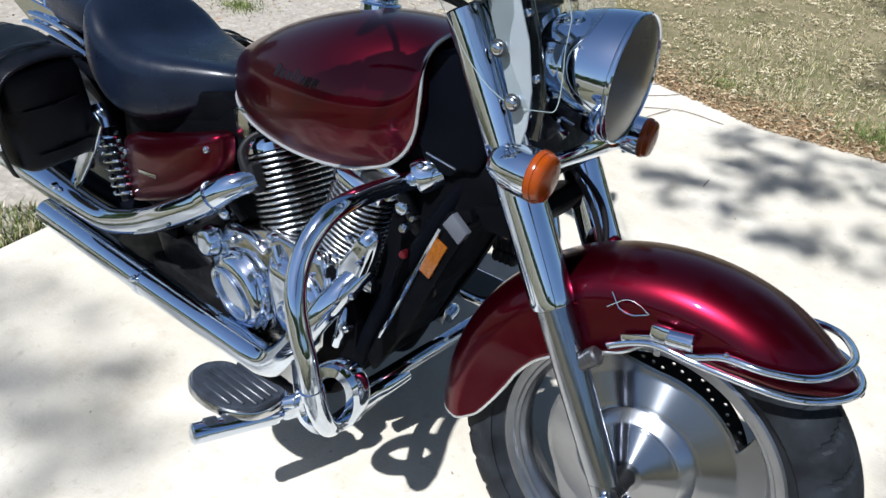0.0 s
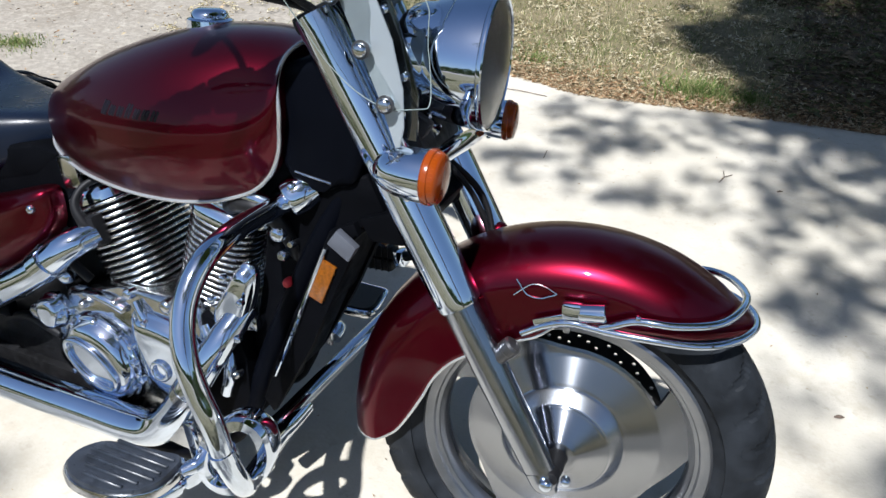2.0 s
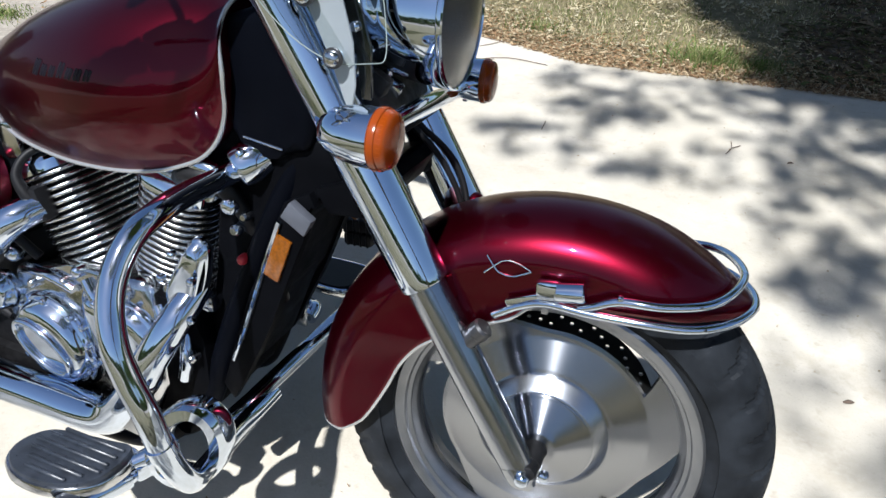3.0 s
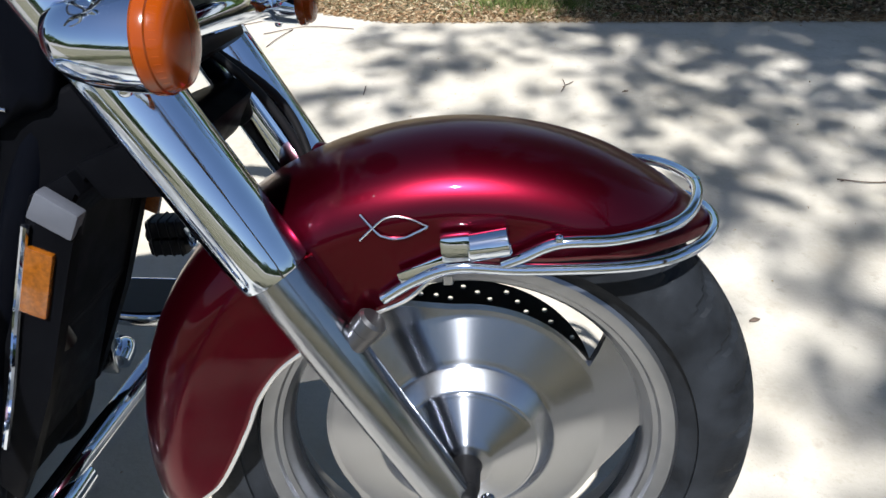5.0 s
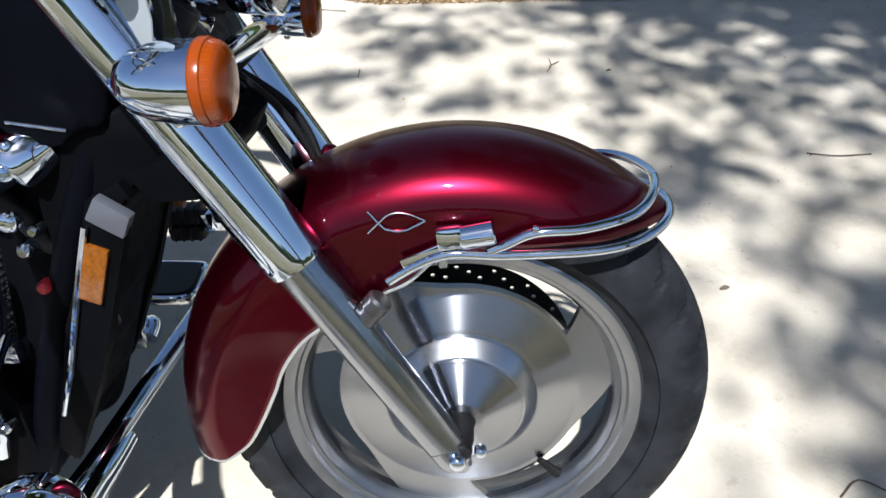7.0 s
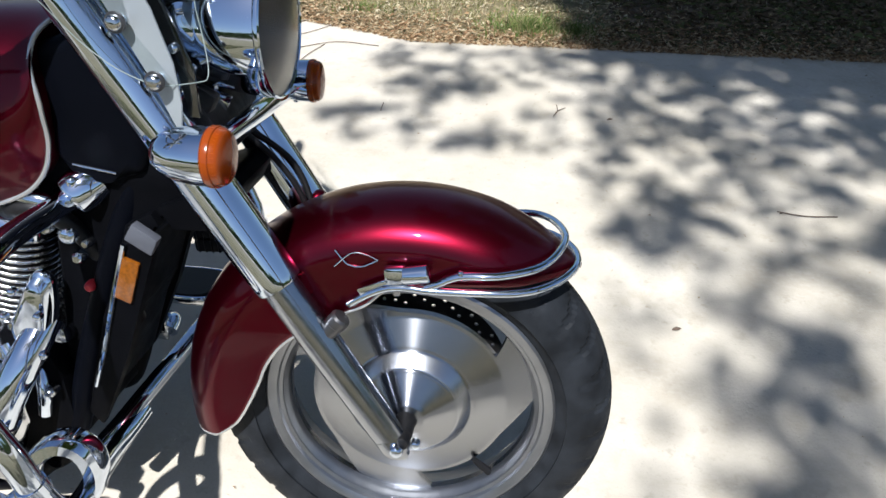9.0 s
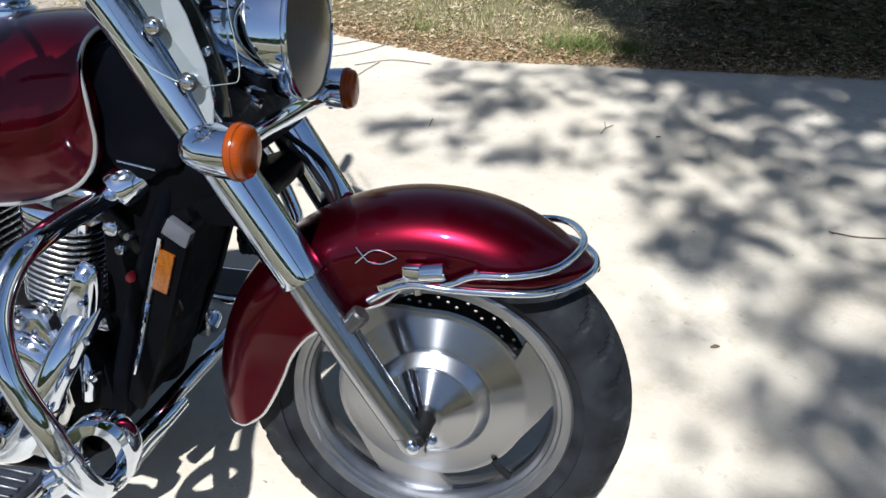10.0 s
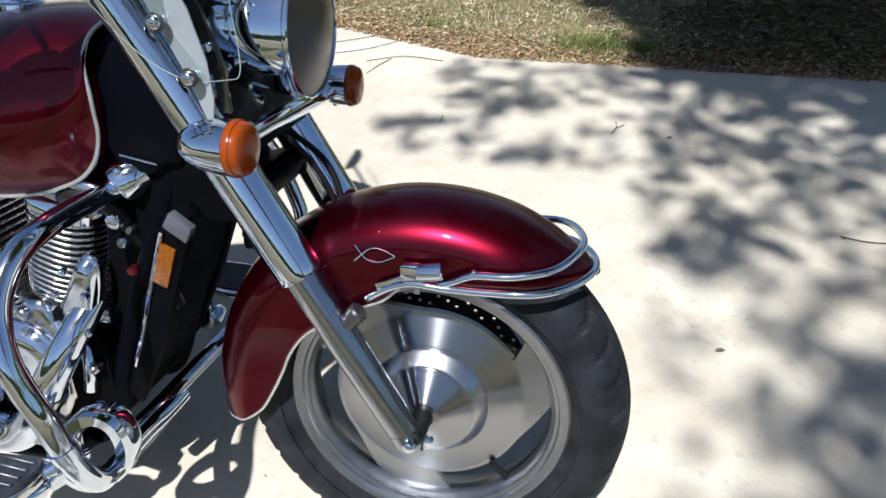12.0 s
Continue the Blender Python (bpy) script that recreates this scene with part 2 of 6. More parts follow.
def rings(bm, loops, closed_loop=True, cap=True, closed_path=False):
    """Skins a row of point loops."""
    vs = [[bm.verts.new(q) for q in lp] for lp in loops]
    n = len(vs[0])
    for i in range(len(vs) if closed_path else len(vs) - 1):
        a, b_ = vs[i], vs[(i + 1) % len(vs)]
        for j in range(n if closed_loop else n - 1):
            k = (j + 1) % n
            bm.faces.new((a[j], a[k], b_[k], b_[j]))
    if cap and not closed_path and closed_loop:
        bm.faces.new(vs[0][::-1])
        bm.faces.new(vs[-1])
    return vs


def sweep(pts, r, n=14, res=8, closed=False, cap=True, bm=None, flat=1.0, smooth=True):
    """A bent tube through the points; r is one radius or one for each point."""
    rs = r if isinstance(r, (list, tuple)) else [r] * len(pts)
    q = [(*p, k) for p, k in zip(pts, rs)]
    path = spline(q, res, closed) if smooth else [np.array(p) for p in q]
    bm = bm or bmesh.new()
    loops, up = [], None
    for i, p in enumerate(path):
        nxt = path[(i + 1) % len(path)] if closed or i + 1 < len(path) else path[i]
        prv = path[i - 1] if closed or i else path[i]
        t = Vector(nxt[:3] - prv[:3]).normalized()
        if up is None:
            up = Vector((0, 0, 1)) if abs(t.z) < 0.9 else Vector((1, 0, 0))
        side = t.cross(up).normalized()
        up = side.cross(t).normalized()
        c = Vector(p[:3])
        loops.append([c + float(p[3]) * (math.cos(a) * side + flat * math.sin(a) * up) for a in (2 * math.pi * k / n for k in range(n))])
    rings(bm, loops, cap=cap, closed_path=closed)
    return bm


def revolve(profile, n=64, bm=None, closed=False, cap=False, axis="y", arc=(0, 360)):
    """Turns a row of (radius, along) about an axis."""
    bm = bm or bmesh.new()
    full = arc[1] - arc[0] >= 360
    loops = []
    for k in range(n if full else n + 1):
        a = radians(arc[0] + (arc[1] - arc[0]) * k / n)
        c, s = math.cos(a), math.sin(a)
        row = [{"y": (r * c, h, r * s), "x": (h, r * c, r * s), "z": (r * c, r * s, h)}[axis] for r, h in profile]
        loops.append(row)
    rings(bm, loops, closed_loop=closed, cap=False, closed_path=full)
    bmesh.ops.remove_doubles(bm, verts=bm.verts, dist=1e-6)
    return bm


def slab(outline, y0, y1, bevel=0.0, seg=2):
    """An outline in x and z, given thickness from y0 to y1, with eased edges."""
    bm = bmesh.new()
    loops = [[(x, y, z) for x, z in outline] for y in (y0, y1)]
    rings(bm, loops)
    if bevel:
        bmesh.ops.bevel(bm, geom=list(bm.edges), offset=bevel, segments=seg, affect="EDGES", profile=0.6)
    return bm


def rbox(sx, sy, sz, bevel=0.005, at=(0, 0, 0), rot=(0, 0, 0), seg=2, bm=None):
    """A box with eased edges."""
    new_bm = bmesh.new()
    bmesh.ops.create_cube(new_bm, size=1, matrix=Matrix.Diagonal((sx, sy, sz, 1)))
    bmesh.ops.bevel(new_bm, geom=list(new_bm.edges), offset=bevel, segments=seg, affect="EDGES", profile=0.6)
    new_bm.transform(pose(*at, *rot))
    return join(bm, new_bm)


def join(bm, other):
    if bm is None:
        return other
    me = bpy.data.meshes.new("tmp")
    other.to_mesh(me)
    other.free()
    bm.from_mesh(me)
    bpy.data.meshes.remove(me)
    return bm


def bolt(at, r=0.008, h=0.006, axis="y", sign=-1):
    """A domed screw head."""
    prof = [(0.0005, sign * h), (r * 0.55, sign * h), (r * 0.85, sign * h * 0.75), (r, sign * h * 0.25), (r, -sign * h)]
    bm = revolve(prof, 14, axis=axis)
    bm.transform(Matrix.Translation(at))
    return bm


WHEEL_TURN = (tuple(W.inverted().translation), tuple(W.inverted().to_euler()))
SPUN = spun("turned_alloy", (0.345, 0.36, 0.39), 0.23)

# ---------------------------------------------------------------- ground
bm = bmesh.new()
bmesh.ops.create_grid(bm, x_segments=8, y_segments=8, size=150)
bm.transform(Matrix.Translation((0, 0, -0.02)))
thing("ground", bm, DIRT, "dry bare dirt yard around the concrete drive", "ground", kind="structure", smooth=False)
SLAB_X, SLAB_Y = -1.88, 2.18
bm = bmesh.new()
nx = 90
top = []
for i in range(nx + 1):
    x = SLAB_X + (9.0 - SLAB_X) * i / nx
    top.append((x, SLAB_Y + 0.025 * noise.noise((x * 1.7, 3.1, 0)) + 0.012 * noise.noise((x * 7, 1.1, 0)) + (0.36 * max(0, -0.3 - max(x, -1.05)) - 0.30 * max(0, -1.05 - x))))
left = [(SLAB_X + 0.02 * noise.noise((0.3, y * 2.1, 5)), y) for y in np.linspace(-1.18, SLAB_Y - 0.02, 40)]
near_edge = [(x, -1.18 - 0.02 * noise.noise((x * 2.3, 6.0, 0))) for x in np.linspace(9.0, SLAB_X + 0.1, 60)]
edge = left + top + near_edge
rings(bm, [[(x, y, z) for x, y in edge] for z in (-0.12, 0.0)])
thing("concrete_drive", bm, CONCRETE, "pale sunlit concrete drive with faint stains", "pavement", kind="structure", smooth=False)
LAWN = ground_mat("lawn_soil", (0.15, 0.125, 0.07), (0.085, 0.08, 0.035), (0.25, 0.205, 0.125), 2.2, 38, 0.9, 60)
bm = bmesh.new()
lawn_edge = [(-1.05 + 0.3 * noise.noise((y, 2, 2)) - 0.45 * (y - 2.2), y) for y in np.linspace(SLAB_Y - 0.1, 14, 30)]
rings(bm, [[(x, y, z) for x, y in lawn_edge + [(12, 14), (12, SLAB_Y - 0.1)]] for z in (-0.03, -0.014)])
thing("lawn", bm, LAWN, "thin half-dry lawn soil beside the drive", "lawn", kind="structure", smooth=False)
# A dark ground patch that paints part of the tree's shade into the soil.
SHADE_SOIL = ground_mat("shade_soil", (0.11, 0.083, 0.055), (0.066, 0.05, 0.033), (0.17, 0.132, 0.088), 3.0, 45, 0.9, 70)
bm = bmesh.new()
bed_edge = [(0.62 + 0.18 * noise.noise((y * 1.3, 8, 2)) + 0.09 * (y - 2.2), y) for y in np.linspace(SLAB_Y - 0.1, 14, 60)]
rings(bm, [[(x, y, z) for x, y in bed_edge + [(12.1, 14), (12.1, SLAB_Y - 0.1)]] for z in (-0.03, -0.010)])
thing("shade_bed", bm, SHADE_SOIL, "brown leaf ground under the tree, coloured darker to deepen the shade", "ground", kind="structure", smooth=False)
bm = bmesh.new()
rings(bm, [[(x, y, z) for x, y in ((-9, -1.15), (9, -1.15), (9, -12), (-9, -12))] for z in (-0.03, -0.012)])
thing("side_yard", bm, LAWN, "thin dry grass yard beside the drive", "lawn", kind="structure", smooth=False)

# ---------------------------------------------------------------- the motorcycle
bike = tagged(new("motorcycle"), "dark red cruiser motorcycle with chrome trim leaning on its side stand", "motorcycle")
bike.location = ROOT


def polar_plate(r_in, cut_in, cut_out, r_out, blunt, span, height, thick, n=360, rows=7):
    """A dished round plate with three crescent slots; height(r) is its outer face. Each slot starts in a slanted blunt end and thins out to a tail."""
    bm = bmesh.new()

    def along(deg):
        d = (deg - blunt) % 120
        return d if d < span else None
    cols = []
    for k in range(n):
        d = along(360 * k / n)
        if d is None:
            ci, co = cut_out - 0.002, cut_out
        else:
            ci = cut_in + (cut_out - cut_in) * (max(0.0, d - 0.66 * span) / (0.34 * span)) ** 1.7 * 0.97
            co = cut_in + 0.001 + (cut_out - cut_in - 0.001) * min(1.0, d / 7)
        rr = [r_in + (cut_in - 0.002 - r_in) * j / rows for j in range(rows + 1)] + [ci, co, r_out]
        a = radians(360 * k / n)
        cols.append([[bm.verts.new((r * math.cos(a), height(r) + dd, r * math.sin(a))) for r in rr] for dd in (0, thick)])
    for k in range(n):
        a, b_ = cols[k], cols[(k + 1) % n]
        open_ = along(360 * (k + 0.5) / n) is not None
        prev_open = along(360 * (k - 0.5) / n) is not None
        for j in range(rows + 3):
            if j == rows + 1 and open_:
                for e in (j, j + 1):
                    bm.faces.new((a[0][e], b_[0][e], b_[1][e], a[1][e]))
                continue
            for dd in (0, 1):
                bm.faces.new((a[dd][j], a[dd][j + 1], b_[dd][j + 1], b_[dd][j]))
        if open_ != prev_open:
            bm.faces.new((a[0][rows + 1], a[0][rows + 2], a[1][rows + 2], a[1][rows + 1]))
    return bm


# front wheel: turned dish, rim ring, tyre, brake disc, axle
def dish(r):
    pts = [(0.0, -0.074), (0.028, -0.071), (0.034, -0.0675), (0.074, -0.0490), (0.0775, -0.0480), (0.081, -0.0450), (0.098, -0.0290), (0.102, -0.0265), (0.108, -0.0255), (0.156, -0.0125), (0.162, -0.0120), (0.21, -0.012)]
    return float(np.interp(r, [p[0] for p in pts], [p[1] for p in pts]))


front_wheel = part("front_wheel", polar_plate(0.016, 0.162, 0.199, 0.206, 34, 89, dish, 0.012, rows=96), SPUN, bike, W, "turned aluminium dish with crescent slots", angle=25)
part("step_ring", revolve([(0.0785, -0.0465), (0.0800, -0.0466), (0.0825, -0.0448), (0.090, -0.0378), (0.096, -0.0318), (0.0985, -0.0292), (0.1005, -0.0268)], 96), STEP, front_wheel, W, "bright polished step in the wheel dish", angle=80)
bm = revolve([(0.206, 0.02), (0.200, 0.004), (0.199, -0.012), (0.203, -0.024), (0.207, -0.028), (0.2085, -0.033), (0.214, -0.035), (0.2165, -0.040),
              (0.222, -0.043), (0.230, -0.045), (0.234, -0.043), (0.233, -0.036), (0.226, -0.032), (0.205, 0.0), (0.226, 0.040), (0.233, 0.044), (0.230, 0.046), (0.215, 0.040), (0.206, 0.02)], 120)
part("rim", bm, RIM_ALLOY, front_wheel, W, "grey cast rim ring with stepped lip", angle=30)


def tyre(radius, half, bead_r, bead_y, n=200, tread=True):
    """A round-shouldered tyre with curved sipes cut into the shoulders."""
    prof = []
    for k in range(49):
        a = -100 + 200 * k / 48
        y = half * math.sin(radians(max(-90, min(90, a))))
        z = radius - 0.062 + 0.062 * abs(math.cos(radians(a))) ** 0.85 if abs(a) <= 90 else radius - 0.062 - 0.012
        prof.append((z, y))
    prof = [(bead_r, -bead_y), (bead_r + 0.012, -bead_y - 0.006), (bead_r + 0.022, -half * 0.93)] + prof[1:-1] + [(bead_r + 0.022, half * 0.93), (bead_r + 0.012, bead_y + 0.006), (bead_r, bead_y)]
    bm = bmesh.new()
    loops = []
    for k in range(n):
        t = k / n
        row = []
        for r, y in prof:
            u = abs(y) / half
            cut = 0.0
            if tread and r > radius - 0.058:
                ph = (t * 34 + (0.55 * u if y < 0 else 0.5 + 0.55 * u)) % 1.0
                if 0.30 < u < 0.985 and ph < 0.22:
                    cut = 0.0035
                if 0.16 < u < 0.22:
                    cut = 0.003
            a = 2 * math.pi * t
            q = r - cut
            row.append((q * math.cos(a), y * (1 - cut * 2), q * math.sin(a)))
        loops.append(row)
    rings(bm, loops, closed_loop=False, cap=False, closed_path=True)
    return bm


part("tyre", tyre(0.325, 0.060, 0.229, 0.040, n=408), RUBBER, front_wheel, W, "worn black tyre with curved shoulder grooves", angle=18)
bm = bmesh.new()
nn, rad_rows = 112, [0.100, 0.1343, 0.1408, 0.1412, 0.1477, 0.1481, 0.1546, 0.158]
loops = [[[bm.verts.new((r * math.cos(2 * math.pi * k / nn), y, r * math.sin(2 * math.pi * k / nn))) for r in rad_rows] for k in range(nn)] for y in (0.058, 0.063)]
for k in range(nn):
    for j in range(7):
        c = [(k, j), (k, j + 1), ((k + 1) % nn, j + 1), ((k + 1) % nn, j)]
        if (j, k % 6) not in ((1, 0), (3, 2), (5, 4)):
            for s in (0, 1):
                bm.faces.new([loops[s][x][y] for x, y in c])
            continue
        a, r, w, h = 2 * math.pi * (k + 0.5) / nn, (rad_rows[j] + rad_rows[j + 1]) / 2, 0.0033, 0.0031
        lips = []
        for s, y in ((0, 0.058), (1, 0.063)):
            lip = []
            for q in range(8):
                t = math.radians(225 - 45 * q)
                ra, aa = r + h * math.sin(t), a + w * math.cos(t) / r
                lip.append(bm.verts.new((ra * math.cos(aa), y, ra * math.sin(aa))))
            for q in range(4):
                (k0, j0), (k1, j1) = c[q], c[(q + 1) % 4]
                bm.faces.new((loops[s][k0][j0], loops[s][k1][j1], lip[(2 * q + 2) % 8], lip[2 * q + 1], lip[2 * q]))
            lips.append(lip)
        for q in range(8):
            bm.faces.new((lips[0][q], lips[0][(q + 1) % 8], lips[1][(q + 1) % 8], lips[1][q]))
part("brake_disc", bm, DISC_STEEL, front_wheel, W, "dark drilled brake disc", smooth=False)
part("axle", revolve([(0.0, -0.128), (0.010, -0.128), (0.012, -0.125), (0.012, 0.128), (0.0, 0.128)], 24), DARK, front_wheel, W)
part("hub", revolve([(0.012, -0.108), (0.0135, -0.108), (0.0145, -0.104), (0.0155, -0.078), (0.020, -0.066)], 40), DARK, front_wheel, W, "dark recessed hub spacer")
part("wheel_weight", rbox(0.011, 0.005, 0.016, 0.0015, (-0.020, -0.0345, 0.211), (8, -5, 0), seg=1), BEAD, front_wheel, W, "small bright balance weight clipped on the rim")

part("valve_stem", sweep([(0.141, -0.012, -0.152), (0.122, -0.016, -0.131), (0.108, -0.018, -0.116)], [0.0075, 0.006, 0.0045], 12, 4), HOSE, front_wheel, W, "black rubber valve stem")

# fork legs
FORK_Y = 0.110


def on_leg(z, off=0.0, ahead=0.0):
    """A point on the fork leg's centre line at height z."""
    return Vector((0.004 - math.tan(radians(30.8)) * (z + 0.04) + ahead, off, z))


for s in (-1, 1):
    y = s * FORK_Y
    lower = [on_leg(z, y) for z in (-0.030, -0.022, 0.0, 0.10, 0.20, 0.255, 0.275)]
    leg = part("fork_slider", sweep(lower, [0.014, 0.022, 0.0245, 0.0265, 0.0275, 0.0275, 0.0275], 28, 4), SATIN, bike, W, "satin aluminium fork slider")
    part("axle_clamp", sweep([on_leg(0.006, y + s * 0.004, -0.002), on_leg(-0.018, y + s * 0.004, 0.0), on_leg(-0.033, y + s * 0.004, 0.006)], [0.021, 0.021, 0.009], 20, 4), SATIN, leg, W)
    part("pinch_bolt", bolt((-0.006, y + s * 0.026, -0.006), 0.0105, 0.007, sign=s), CHROME, leg, W)
    part("pinch_bolt", bolt((0.022, y + s * 0.016, 0.002), 0.0075, 0.006, sign=s), CHROME, leg, W)
    lug = part("fender_lug", sweep([(-0.122, y + s * 0.000, 0.166), (-0.110, y + s * 0.003, 0.180), (-0.095, y + s * 0.003, 0.198)], [0.015, 0.0135, 0.0135], 20, 3), LUG_GREY, leg, W, "cast lug that holds the fender")
    part("lug_cap", sweep([(-0.0965, y + s * 0.003, 0.1965), (-0.095, y + s * 0.003, 0.1985), (-0.087, y + s * 0.003, 0.2085), (-0.085, y + s * 0.003, 0.2110)], [0.0125, 0.0150, 0.0150, 0.012], 20, 1), LUG_GREY, leg, W)
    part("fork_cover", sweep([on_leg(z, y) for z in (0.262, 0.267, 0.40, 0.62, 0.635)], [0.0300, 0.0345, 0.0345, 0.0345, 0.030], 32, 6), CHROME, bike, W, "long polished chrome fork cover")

# front fender
def fender_half_width(t):
    return 0.092 * math.sqrt(max(0.06, 1 - (max(0.0, 72 - t) / 26.2) ** 2)) if t < 72 else 0.092 - 0.00006 * max(0, t - 120)


def fender_edge(t):
    """The radius at which the fender's side ends."""
    knots = [46.3, 47.5, 50, 60, 75, 90, 96, 104, 112, 134, 143, 155, 163, 171, 178, 184, 186.5, 188.5]
    radii = [0.357, 0.351, 0.338, 0.299, 0.268, 0.257, 0.250, 0.226, 0.222, 0.225, 0.231, 0.2335, 0.233, 0.240, 0.2515, 0.268, 0.283, 0.308]
    soft = min(2.5, max(0.0, 188.5 - t), max(0.0, t - 46.3))
    return float(np.mean([np.interp(t + d, knots, radii) for d in (-soft, -soft / 2, 0, soft / 2, soft)]))


def fender_point(t, u, lift=0.0):
    """A point of the fender at angle t round the wheel; u runs from -1 (right edge) over 0 (crown) to 1."""
    crown, drop = 0.362 - 0.00010 * max(0, 70 - t) + lift, 0.062
    re_, w = fender_edge(t), fender_half_width(t)
    end = math.acos(max(0.0, 1 - (crown - re_) / drop)) if re_ > crown - drop else math.pi / 2
    arc, line = end * 0.075, max(0.0, crown - drop - re_)
    d = abs(u) * (arc + line)
    if d <= arc:
        f = d / 0.075
        r, y = crown - drop * (1 - math.cos(f)), w * math.sin(f) ** 0.92 if f > 0 else 0.0
    else:
        r, y = crown - drop - (d - arc), w
    y += lift * min(1, abs(u) * 3)
    return Vector((r * math.cos(radians(t)), math.copysign(y, u), r * math.sin(radians(t))))


bm = bmesh.new()
ts = [46.3, 46.8, 47.6, 48.8, 50.4] + list(np.linspace(52, 184, 70)) + [185, 186, 187, 187.8, 188.5]
us = [math.copysign(abs(v) ** 0.9, v) for v in np.linspace(-1, 1, 49)]
rings(bm, [[fender_point(t, u) for u in us] for t in ts], closed_loop=False, cap=False)
fender = part("front_fender", bm, PAINT, bike, W, "deep candy red painted front fender", angle=60)
sol = fender.modifiers.new("thickness", "SOLIDIFY")
sol.thickness, sol.offset = 0.0025, 1
edge_pts = [fender_point(t, -1) for t in np.linspace(96, 188.5, 60)] + [fender_point(188.5, u) for u in np.linspace(-0.9, 0.9, 13)] + [fender_point(t, 1) for t in np.linspace(188.5, 96, 60)]
part("edge_trim", sweep(edge_pts, 0.0032, 8, 2), BEAD, fender, W, "pale rolled edge trim")
# fork brace pad on the fender and its two studs at the far leg
part("fender_mount", sweep([(-0.172, 0.088, 0.292), (-0.165, 0.096, 0.300), (-0.16, 0.102, 0.298)], [0.012, 0.013, 0.010], 16, 4), PAINT, fender, W)
part("fender_mount", sweep([(-0.165, -0.090, 0.235), (-0.150, -0.100, 0.245), (-0.14, -0.106, 0.25)], [0.020, 0.024, 0.018], 16, 4), PAINT, fender, W)


# fish-shaped chrome outline on the fender's side
def on_fender(x, z, lift=0.0052):
    r, t = math.hypot(x, z), math.degrees(math.atan2(z, x))
    us_ = np.linspace(0, 1, 300)
    best = min(us_, key=lambda u: abs(math.hypot(*fender_point(t, -u).xz) - r))
    p = fender_point(t, -best)
    return Vector((p.x, p.y - lift, p.z))


fa, fb = Vector((-0.085, 0.2925)), Vector((-0.036, 0.2955))
up2 = Vector((-0.05, 1.0))
bm = sweep([on_fender(*(fa + Vector((-0.012, -0.011)))), *[on_fender(*(fa + (fb - fa) * k + up2 * (0.0105 * math.sin(math.pi * k ** 0.8)))) for k in np.linspace(0.08, 1, 8)]], 0.00095, 6, 3)
bm = sweep([on_fender(*(fa + Vector((-0.011, 0.012)))), *[on_fender(*(fa + (fb - fa) * k - up2 * (0.0105 * math.sin(math.pi * k ** 0.8)))) for k in np.linspace(0.08, 1, 8)]], 0.0015, 6, 3, bm=bm)
part("fish_emblem", bm, OLD_CHROME, fender, W, "thin chrome outline of a fish")

# chrome bumper rails round the fender's nose
lower_r = [(-0.078, -0.100, 0.224), (-0.045, -0.104, 0.247), (-0.010, -0.106, 0.260), (0.05, -0.106, 0.258), (0.15, -0.104, 0.262), (0.200, -0.086, 0.268), (0.232, -0.045, 0.270)]
upper_r = [(0.030, -0.105, 0.262), (0.048, -0.106, 0.270), (0.078, -0.107, 0.284), (0.13, -0.106, 0.288), (0.180, -0.092, 0.296), (0.208, -0.056, 0.302)]
flip = lambda pts: [(x, -y, z) for x, y, z in reversed(pts)]
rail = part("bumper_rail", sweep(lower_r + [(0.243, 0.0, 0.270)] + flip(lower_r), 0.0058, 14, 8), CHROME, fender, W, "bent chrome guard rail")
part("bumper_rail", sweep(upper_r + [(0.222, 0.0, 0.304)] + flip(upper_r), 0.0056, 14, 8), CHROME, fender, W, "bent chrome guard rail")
for s in (-1, 1):
    part("rail_clamp", rbox(0.030, 0.016, 0.025, 0.005, (-0.010, s * 0.108, 0.281), (0, -6, 0)), CHROME, fender, W, "chrome rail clamp")
    part("rail_clamp", sweep([(0.000, s * 0.112, 0.282), (0.002, s * 0.112, 0.282), (0.034, s * 0.112, 0.288), (0.036, s * 0.112, 0.2885)], [0.0115, 0.0128, 0.0128, 0.0105], 18, 1), CHROME, fender, W, "chrome rail clamp")
    part("clamp_bolt", bolt((0.078, s * 0.110, 0.291), 0.004, 0.003, axis="z", sign=1), CHROME, fender, W)
    part("mount_plate", rbox(0.048, 0.005, 0.014, 0.002, (-0.040, s * 0.104, 0.256), (0, -24, 0)), CHROME, fender, W)
part("rail_bolt", bolt((0.222, -0.006, 0.304), 0.005, 0.006, axis="z", sign=1), CHROME, fender, W)

# headlamp
HEAD = W @ Matrix.Translation((-0.182, 0, 0.584))
bm = revolve([(0.0, -0.138), (0.045, -0.137), (0.062, -0.131), (0.072, -0.118), (0.0775, -0.100), (0.0793, -0.084), (0.0800, -0.081), (0.0838, -0.0795), (0.0855, -0.074), (0.0885, -0.060), (0.0912, -0.045), (0.0934, -0.029), (0.0947, -0.014), (0.0950, -0.002)], 64, axis="x")
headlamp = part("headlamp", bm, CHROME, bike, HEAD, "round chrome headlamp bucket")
bm = revolve([(0.0946, -0.002), (0.0956, 0.000), (0.0955, 0.004), (0.0936, 0.006), (0.0918, 0.004), (0.0916, -0.004)], 64, axis="x")
part("trim_ring", bm, CHROME, headlamp, HEAD, "chrome trim ring")
part("lens", revolve([(0.0, 0.016), (0.03, 0.0145), (0.06, 0.010), (0.0917, 0.003), (0.0917, -0.001), (0.06, 0.006), (0.03, 0.0105), (0.0, 0.012)], 48, axis="x"), LAMP_GLASS, headlamp, HEAD, "clear glass lens")
